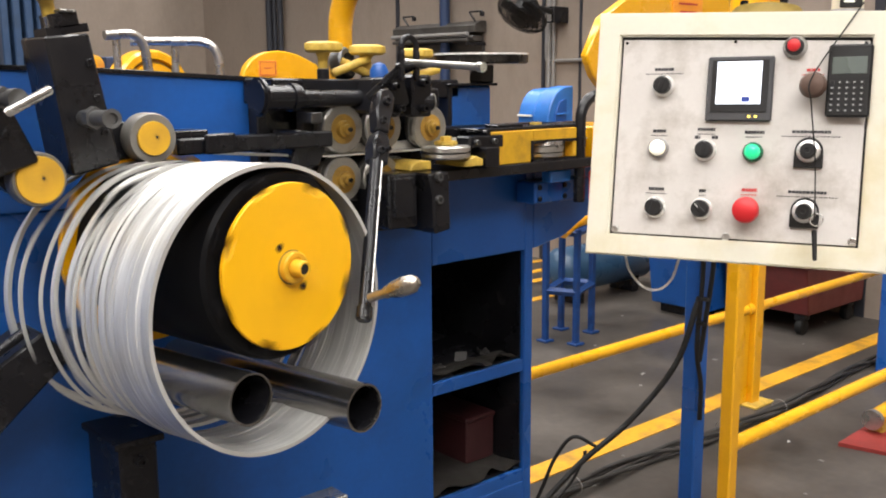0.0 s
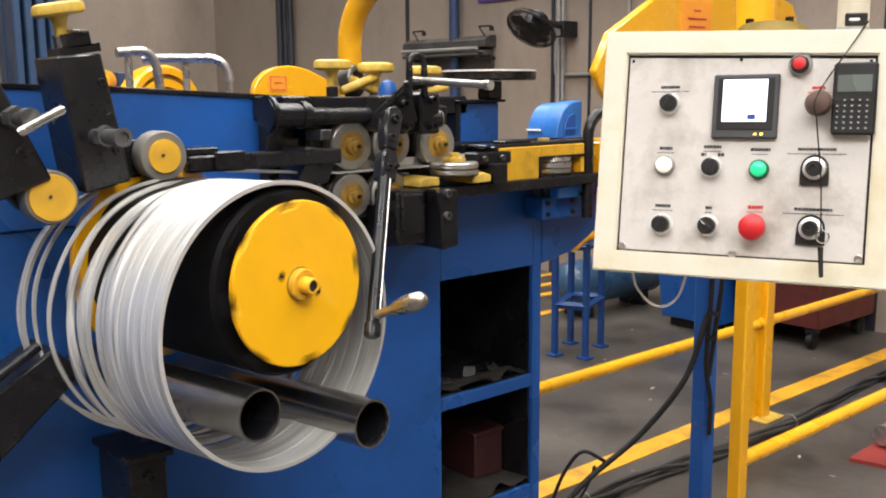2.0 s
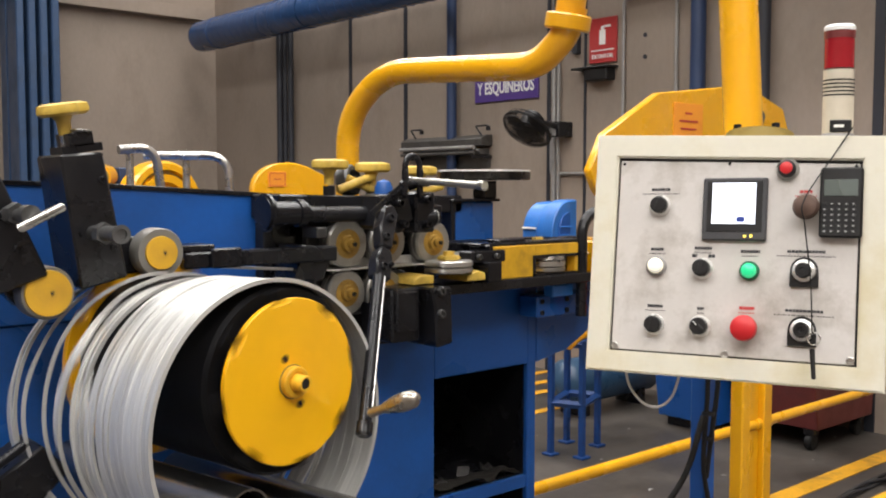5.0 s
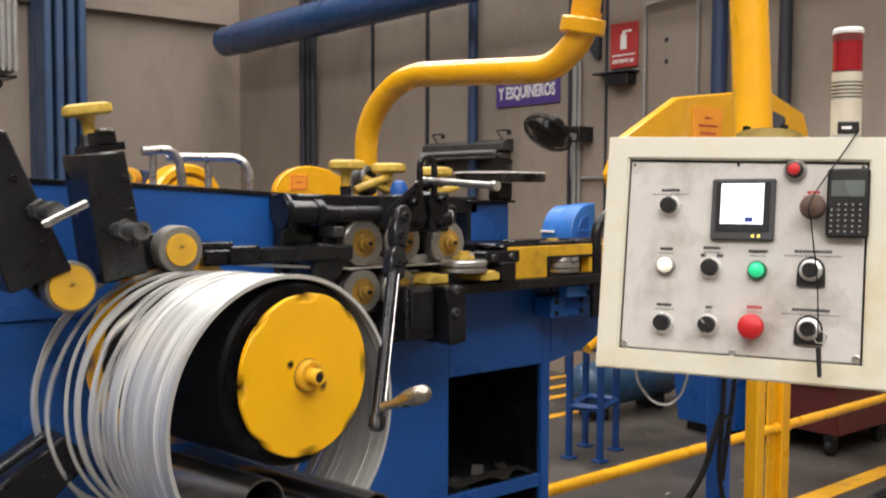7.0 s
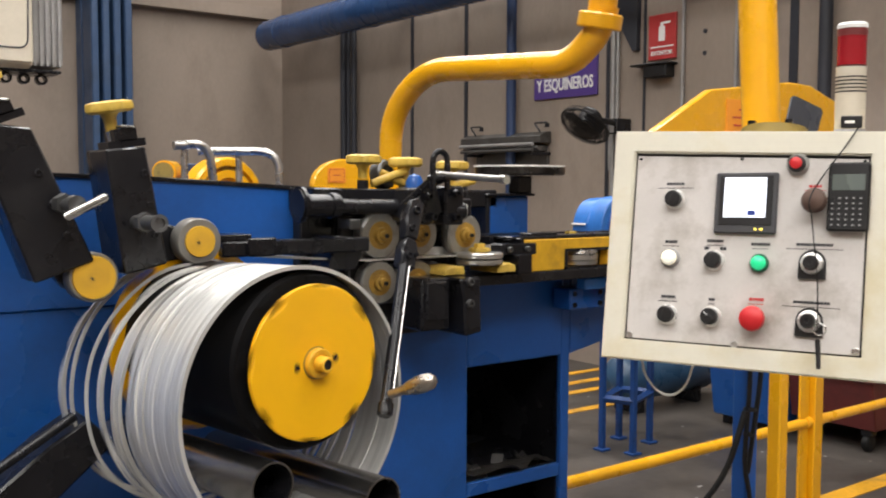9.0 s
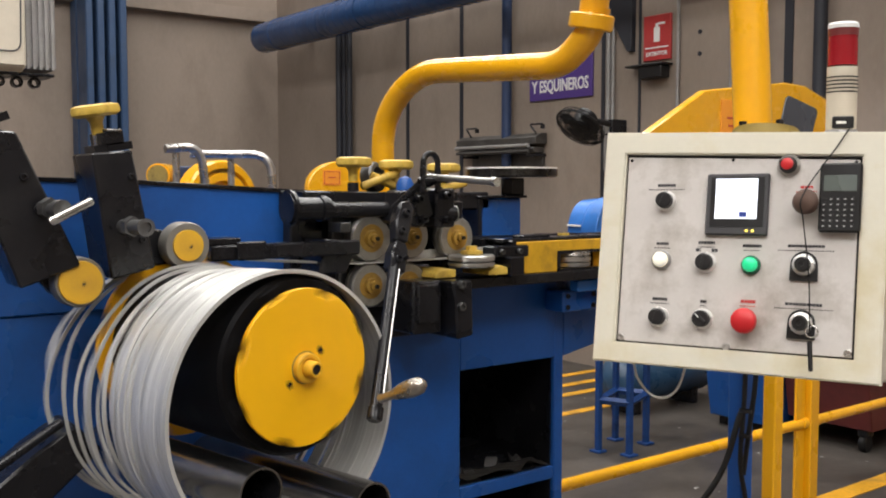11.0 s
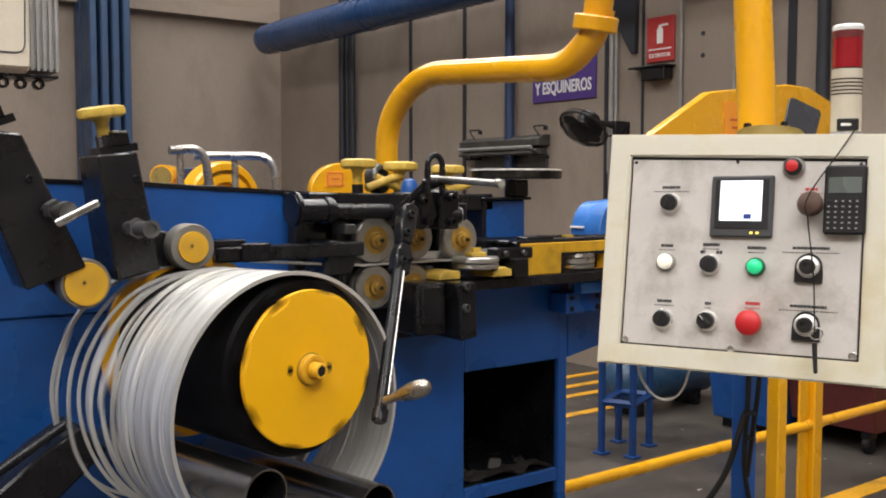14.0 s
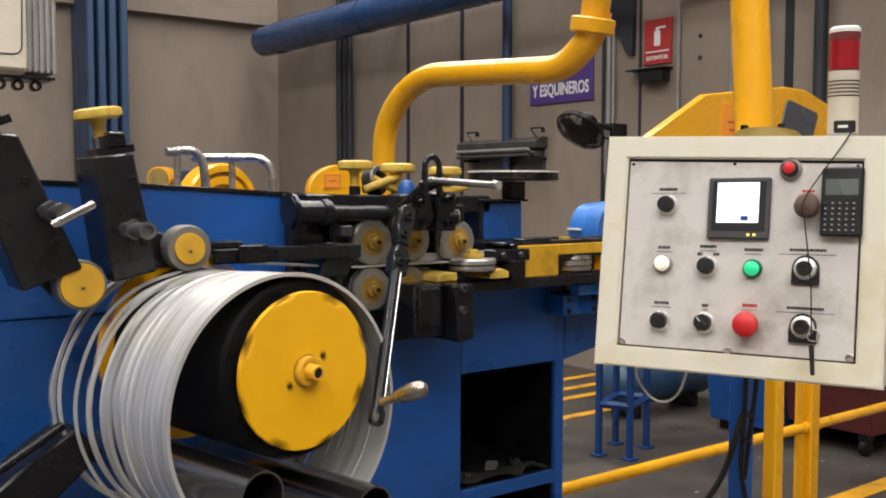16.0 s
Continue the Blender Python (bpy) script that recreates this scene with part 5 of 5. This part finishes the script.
solid("hanging_cable", sweep(smooth_path([(2.30, 1.88, 0.24), (2.25, 1.93, 0.27), (2.21, 1.97, 0.20), (2.17, 1.99, 0.10), (2.12, 2.0, 0.012)]), 0.006, 8), RUBBER, (2.2, 1.95, 0), "black cable end curled to the floor", "cable")
solid("hanging_cable", sweep(smooth_path([(2.27, 1.90, 0.22), (2.32, 1.94, 0.19), (2.30, 1.97, 0.10), (2.22, 1.99, 0.03), (2.14, 1.98, 0.011)]), 0.005, 8), RUBBER, (2.2, 1.95, 0), "black cable end curled to the floor", "cable")
xs = [1.9 + 0.18 * k for k in range(20)]
for k in range(4):
    rk = random.Random(k + 2)
    # four cables laid round one another in a loose rope
    pts = []
    for x in xs:
        a = x * 4.0 + k * math.pi / 2 + rk.uniform(-0.5, 0.9)
        s = 0.013 + 0.008 * math.sin(x * 2.3 + 1)
        pts.append((x, 2.01 + 0.03 * math.sin(x * 3.1) + s * math.cos(a) * 1.3, max(0.0085, 0.022 + 0.017 * math.sin(a))))
    solid("floor_cable", sweep(smooth_path(pts), 0.0082, 8), DUSTY, (3.5, 2.0, 0), "black cable lying along the floor", "cable", "floor cables")
for x in (2.38, 3.22, 3.62):
    solid("cable_tie", lathe([(0, 0.032), (0, 0.0345), (0.005, 0.0345), (0.005, 0.032), (0, 0.032)], (x, 2.01 + 0.03 * math.sin(x * 3.1), 0.030), (1, 0.1, 0), 18, (1, 1.0, 0.8)), GREY, (x, 2.01, 0), "grey tie round the floor cables", "cable tie", "cable ties")
# litter on the floor
chips = bmesh.new()
rc = random.Random(9)
for k in range(60):
    x, y, w_ = rc.uniform(2.3, 5.3), rc.uniform(1.3, 4.8), rc.uniform(0.004, 0.016)
    add(chips, prism([(-w_, 0), (w_ * rc.uniform(0.3, 1), 0), (w_, 0.002), (-w_ * 0.5, 0.003)], -w_ * 0.5, w_ * 0.4, Matrix.Translation((x, y, 0.0005)) @ Matrix.Rotation(rc.uniform(0, 6), 4, "Z")))
solid("floor_litter", chips, GREY, (3.5, 2.5, 0), "small pale metal chips scattered on the floor", "litter", kind="stuff")

# grimy sheets lying in the machine's bays
SHEET = mat("grimy_grey_sheet", (0.07, 0.064, 0.057), 0.6, 0, 0.3, 14, 90, 0.3, (0.03, 0.028, 0.026), 0.8, 12)
for z0, seed, deep in ((0.736, 1, 0.07), (0.4545, 2, 0.34)):
    bm = bmesh.new()
    nx, ny = 28, 10
    grid = []
    for iy in range(ny + 1):
        fy = iy / ny
        row = []
        for ix in range(nx + 1):
            fx = ix / nx
            curl = (1 - fy) ** 3
            wave = 0.5 + 0.5 * math.sin(fx * 15 + seed * 2.1 + 0.8 * math.sin(fx * 9))
            row.append(bm.verts.new((1.356 + 0.276 * fx, 1.573 + 0.010 * math.sin(fx * 8 + seed) * curl + deep * fy, z0 + 0.016 * curl * wave + 0.003 * math.sin(fx * 11 + fy * 7) ** 2)))
        grid.append(row)
    for u, v in zip(grid, grid[1:]):
        for k in range(nx):
            bm.faces.new((u[k], u[k + 1], v[k + 1], v[k]))
    bmesh.ops.solidify(bm, geom=bm.faces[:], thickness=-0.0015)
    solid("grimy_sheet", bm, SHEET, (1.5, 1.7, z0), "grimy crumpled sheet lying in the machine bay", "sheet", "bay sheets")

# blue stand
stand = thing("steel_stand", (3.9, 3.39, 0), "blue steel stand on four angle legs", "stand")
corners = [(3.74, 3.42), (3.81, 3.265), (4.06, 3.37), (3.99, 3.53)]
for x, y in corners:
    leg = part("leg", B((x - 0.015, x + 0.015, y - 0.015, y + 0.015, 0, 0.62), bevel=0.003), STAND_BLUE, stand)
    part("foot", B((x - 0.034, x + 0.034, y - 0.034, y + 0.034, 0, 0.012), bevel=0.002), STAND_BLUE, leg)
for (xa, ya_), (xb, yb_) in zip(corners, corners[1:] + corners[:1]):
    for z in (0.28, 0.6):
        part("brace", sweep([(xa, ya_, z), (xb, yb_, z)], 0.02, 4), STAND_BLUE, stand)
solid("yellow_elbow", sweep(bend([(3.64, 3.22, 0.625), (3.74, 3.22, 0.675), (4.02, 3.22, 0.69)], 0.08), 0.032, 16), YELLOW, (3.8, 3.2, 0.62), "yellow bent pipe end resting on the stand", "pipe")

# air tank and blue bin behind
tank = thing("air_tank", (4.6, 3.95, 0), "blue horizontal air tank on short feet", "air tank")
part("shell", lathe([(0, 0), (0.01, 0.07), (0.05, 0.12), (0.10, 0.145), (0.85, 0.145), (0.90, 0.12), (0.94, 0.07), (0.95, 0)], (4.36, 3.95, 0.21), (1, 0, 0), 36), TANK, tank)
for x in (4.54, 5.09):
    part("foot", B((x - 0.03, x + 0.03, 3.85, 4.05, 0, 0.12), bevel=0.004), BLACK, tank)
bin_ = thing("steel_bin", (5.05, 3.25, 0), "blue steel bin with rolled rim", "bin")
part("body", prism([(4.72, 0.06), (5.38, 0.06), (5.44, 0.42), (4.66, 0.42)], 3.05, 3.45, bevel=0.006), BLUE, bin_)
part("rim", B((4.64, 5.46, 3.03, 3.47, 0.41, 0.44), bevel=0.006), BLUE, bin_)
for x in (4.8, 5.3):
    part("foot", B((x - 0.03, x + 0.03, 3.08, 3.42, 0, 0.06), bevel=0.003), BLACK, bin_)

cart = thing("tipping_cart", (4.9, 2.75, 0), "maroon steel cart on black castors", "cart")
part("tub", prism([(4.83, 0.12), (5.45, 0.115), (5.48, 0.39), (4.78, 0.39)], 2.5, 3.0, bevel=0.006), MAROON, cart)
part("rim", B((4.76, 5.49, 2.48, 3.02, 0.385, 0.41), bevel=0.006), MAROON, cart)
for x in (4.87, 5.38):
    for y in (2.56, 2.94):
        w_ = part("castor", C((x, y - 0.02, 0.045), (x, y + 0.02, 0.045), 0.045, bevel=0.006), RUBBER, cart)
        part("fork", B((x - 0.03, x + 0.03, y - 0.03, y + 0.03, 0.085, 0.125), bevel=0.003), BLACK, w_)

# machine foot on the floor by the rails
DULLRED = mat("dull_red_plate", (0.26, 0.03, 0.025), 0.6, 0, 0.3, 6, 50, 0.3, (0.09, 0.04, 0.03), 0.6, 5)
foot = thing("press_foot", (3.75, 1.62, 0), "red floor plate with a yellow bar on it", "floor plate")
part("plate", prism([(3.46, 1.64), (3.86, 1.66), (4.1, 1.5), (3.5, 1.47)], -0.015, 0.0, Matrix.Rotation(radians(-90), 4, "X")), DULLRED, foot)
part("bar", C((3.66, 1.60, 0.07), (4.3, 1.60, 0.10), 0.035), YELLOW, foot)
part("bar_end", C((3.64, 1.60, 0.07), (3.665, 1.60, 0.07), 0.04), STEEL, foot)
part("seat", B((3.68, 3.80, 1.57, 1.63, 0.0, 0.06), bevel=0.004), YELLOW_WORN, foot)
solid("blue_column", B((4.5, 4.62, 1.86, 1.98, 0, 2.2), bevel=0.006), BLUE, (4.56, 1.92, 0), "blue square steel column", "column")

# yellow hood of the next machine
WINDOW = mat("smoked_window", (0.075, 0.083, 0.10), 0.3, 0, 0.15, 5, 60, 0.05)
hood = thing("machine_hood", (3.85, 2.75, 0), "yellow sheet metal machine hood with chamfered corners", "machine hood")
part("front", prism([(3.20, 1.33), (3.115, 1.408), (3.072, 1.488), (3.16, 1.64), (3.53, 1.835), (4.12, 1.905), (4.30, 1.90), (4.58, 1.82), (4.64, 1.70), (4.62, 1.33)], 2.6, 2.64, bevel=0.006), YELLOW, hood)
part("shell", prism([(3.95, 1.33), (3.95, 1.80), (4.12, 1.86), (4.28, 1.87), (4.55, 1.79), (4.60, 1.33)], 2.64, 2.95, bevel=0.01), YELLOW, hood)
part("window", prism([(4.055, 1.60), (4.07, 1.585), (4.30, 1.575), (4.325, 1.59), (4.40, 1.775), (4.385, 1.795), (4.155, 1.845), (4.13, 1.83)], 2.592, 2.602, bevel=0.003), WINDOW, hood, "dark inspection window")
part("notice", B((3.64, 3.86, 2.594, 2.6, 1.62, 1.80), bevel=0.001), NOTICE, hood, "amber paper notice")
for k, w_ in enumerate((0.05, 0.14, 0.12)):
    part("notice_bar", B((3.75 - w_ / 2, 3.75 + w_ / 2, 2.592, 2.594, 1.75 - k * 0.035, 1.758 - k * 0.035), bevel=0), INK_RED, hood)
part("wall_beam", B((4.5, EAST, 2.72, 2.86, 1.34, 1.46), bevel=0.005), BLUE, hood)
for x0, x1, z0, ya_, yb_, rr in ((3.055, 3.22, 1.352, 2.88, 2.97, 0.110), (3.04, 3.20, 1.362, 2.78, 2.865, 0.120)):
    o = [(x0 + rr - rr * math.cos(math.pi / 2 * k / 12), z0 - 1.25 * rr + 1.25 * rr * math.sin(math.pi / 2 * k / 12)) for k in range(13)]
    part("fan_housing", prism([(x0, 1.15), *o, (x1, z0 + 0.004), (x1, 1.15)], ya_, yb_, bevel=0.004), BLUE_LIGHT, hood, "light blue rounded fan housing")
part("housing_face", prism([(3.075, 1.155), (3.08, 1.25), (3.10, 1.295), (3.13, 1.31), (3.15, 1.31), (3.15, 1.155)], 2.772, 2.78, bevel=0.002), BLUE, hood)
for k in range(3):
    part("housing_fin", B((3.085, 3.155, 2.762, 2.772, 1.175 + k * 0.035, 1.182 + k * 0.035), bevel=0.001), BLUE_LIGHT, hood)
part("housing_clip", B((3.045, 3.055, 2.885, 2.965, 1.236, 1.244), bevel=0.001), WHITE, hood)
part("housing_beam", B((3.05, 3.70, 2.80, 2.96, 1.09, 1.15), bevel=0.004), BLUE, hood)
part("housing_post", B((3.62, 3.70, 2.82, 2.94, 1.09, 1.40), bevel=0.004), BLUE, hood)

# yellow guarded motors behind the machine
m1 = thing("guarded_wheel", (2.44, 5.3, 0), "large yellow guarded wheel of a machine farther back", "machine guard")
wheel = part("wheel", lathe([(0.04, 0), (0.04, 0.145), (0.0, 0.15), (0, 0.195), (0.04, 0.198), (0.04, 0.218), (0, 0.222), (0, 0.258), (0.016, 0.272), (0.11, 0.272), (0.13, 0.25), (0.13, 0)], (2.445, 5.23, 1.297), (-0.25, 1, 0), 56), YELLOW, m1)
part("rim_groove", lathe([(0.03, 0.199), (0.03, 0.217), (0.038, 0.217), (0.038, 0.199), (0.03, 0.199)], (2.445, 5.23, 1.297), (-0.25, 1, 0), 48), OLIVE, wheel)
motor = part("side_motor", C((2.05, 5.24, 1.475), (2.16, 5.40, 1.478), 0.068, bevel=0.01), YELLOW, m1)
part("motor_face", C((2.0475, 5.2365, 1.475), (2.05, 5.24, 1.475), 0.058), OLIVE, motor)
part("motor_arm", B((2.08, 2.42, 5.40, 5.46, 1.38, 1.44), bevel=0.005), BLACK, m1)
part("belt_box", B((2.22, 2.36, 5.36, 5.44, 1.42, 1.53), bevel=0.006), PIPE_BLUE, m1)
part("stand", B((2.25, 2.65, 5.3, 5.6, 0, 1.25), bevel=0.006), BLUE, m1)
loops_ = thing("tube_loops", (1.2, 2.48, 1.2), "two bent bright steel tube loops", "tube loops")
part("loop", sweep(bend([(1.028, 2.48, 1.517), (1.13, 2.48, 1.526), (1.165, 2.48, 1.25)], 0.055), 0.0125, 14), STEEL, loops_)
part("loop_post", C((1.063, 2.49, 1.25), (1.063, 2.49, 1.516), 0.010), STEEL, loops_)
part("loop", sweep(bend([(1.15, 2.60, 1.508), (1.355, 2.49, 1.508), (1.362, 2.48, 1.25)], 0.06), 0.0125, 14), STEEL, loops_)
part("post", C((1.26, 2.56, 1.25), (1.26, 2.56, 1.505), 0.010), STEEL, loops_)
part("rail", B((1.05, 1.42, 2.44, 2.62, 1.2, 1.25)), BLUE, loops_)
for lx in (1.09, 1.38):
    part("leg", B((lx - 0.025, lx + 0.025, 2.50, 2.55, 0, 1.2), bevel=0.004), BLUE, loops_)
m2 = thing("belt_guard", (3.45, 5.6, 0), "rounded yellow belt guard with an amber notice", "machine guard")
arc = [(3.758, 1.42), (3.735, 1.492), (3.584, 1.557), (3.50, 1.576), (3.44, 1.582), (3.35, 1.576), (3.29, 1.558), (3.24, 1.53), (3.20, 1.495), (3.178, 1.46), (3.165, 1.42)]
part("cover", prism([(3.758, 1.0), *arc, (3.165, 1.0)], 5.50, 5.56, bevel=0.008), YELLOW, m2)
part("notice", B((3.273, 3.411, 5.494, 5.50, 1.418, 1.520), bevel=0.001), NOTICE, m2, "amber paper notice")
part("notice_bar", B((3.283, 3.401, 5.491, 5.494, 1.508, 1.511), (3.283, 3.401, 5.491, 5.494, 1.426, 1.429), (3.283, 3.286, 5.491, 5.494, 1.429, 1.508), (3.398, 3.401, 5.491, 5.494, 1.429, 1.508), (3.315, 3.37, 5.491, 5.494, 1.468, 1.474), bevel=0), INK_RED, m2)
part("stand", B((3.25, 3.70, 5.52, 5.78, 0, 1.0), bevel=0.006), BLUE, m2)

DARKSCRAP = mat("dark_scrap_steel", (0.05, 0.048, 0.046), 0.6, 0.2, 0.4, 30, 120, 0.2)
# things left in the bays
solid("tool_box", B((1.536, 1.630, 1.662, 1.83, 0.459, 0.566), (1.532, 1.633, 1.658, 1.834, 0.566, 0.578), bevel=0.003), mat("dark_maroon_box_paint", (0.05, 0.014, 0.016), 0.5, 0, 0.3, 8, 60, 0.2, (0.02, 0.01, 0.01), 0.6, 8), (1.55, 1.75, 0.459), "maroon metal box standing in the lower bay", "box")
for k in range(5):
    rk = random.Random(30 + k)
    x, y = 1.385 + (0.022, 0.035, 0.05, 0.13, 0.21)[k], FRONT + 0.075 + rk.uniform(0, 0.03)
    solid("steel_offcut", prism([(-0.03, 0), (-0.01, rk.uniform(0.008, 0.02)), (0.012, 0.004), (0.035, rk.uniform(0.006, 0.022)), (0.034, 0.002), (0.01, 0.0), (-0.01, 0.004)], -0.03, 0.03, Matrix.Translation((x, y, 0.7345)) @ Matrix.Diagonal((0.5, 0.45, 0.8, 1)) @ Matrix.Rotation(rk.uniform(0, 3), 4, "Z")),
          DARKSCRAP, (x, y, 0.731), "crumpled steel offcut lying in the bay", "offcut", "steel offcuts")


# ---- what moves ----
def spin(t):
    """The spool's turn in degrees: about 467 a second with a slow drift."""
    drift = np.interp(t, [0, 1.5, 3.5, 7.0, 9.0, 12.5, 14.5, 16.0], [0, 24, 50, 114, 151, 208, 240, 267])
    return 450 * t + float(drift)


def motions():
    times = [k / 10 for k in range(161)]
    walk(spool, [(t, pose(*SPOOL, 0, -spin(t), 9)) for t in times])
    walk(coil, [(t, COIL_M @ pose(0, 0, 0, 0, -spin(t), 0)) for t in times])
    fine = [k / 30 for k in range(481)]
    for ro, at_, r in FOLLOW:
        walk(ro, [(t, pose(*at_, 0, spin(t) * 4.5, 0)) for t in fine])


motions()
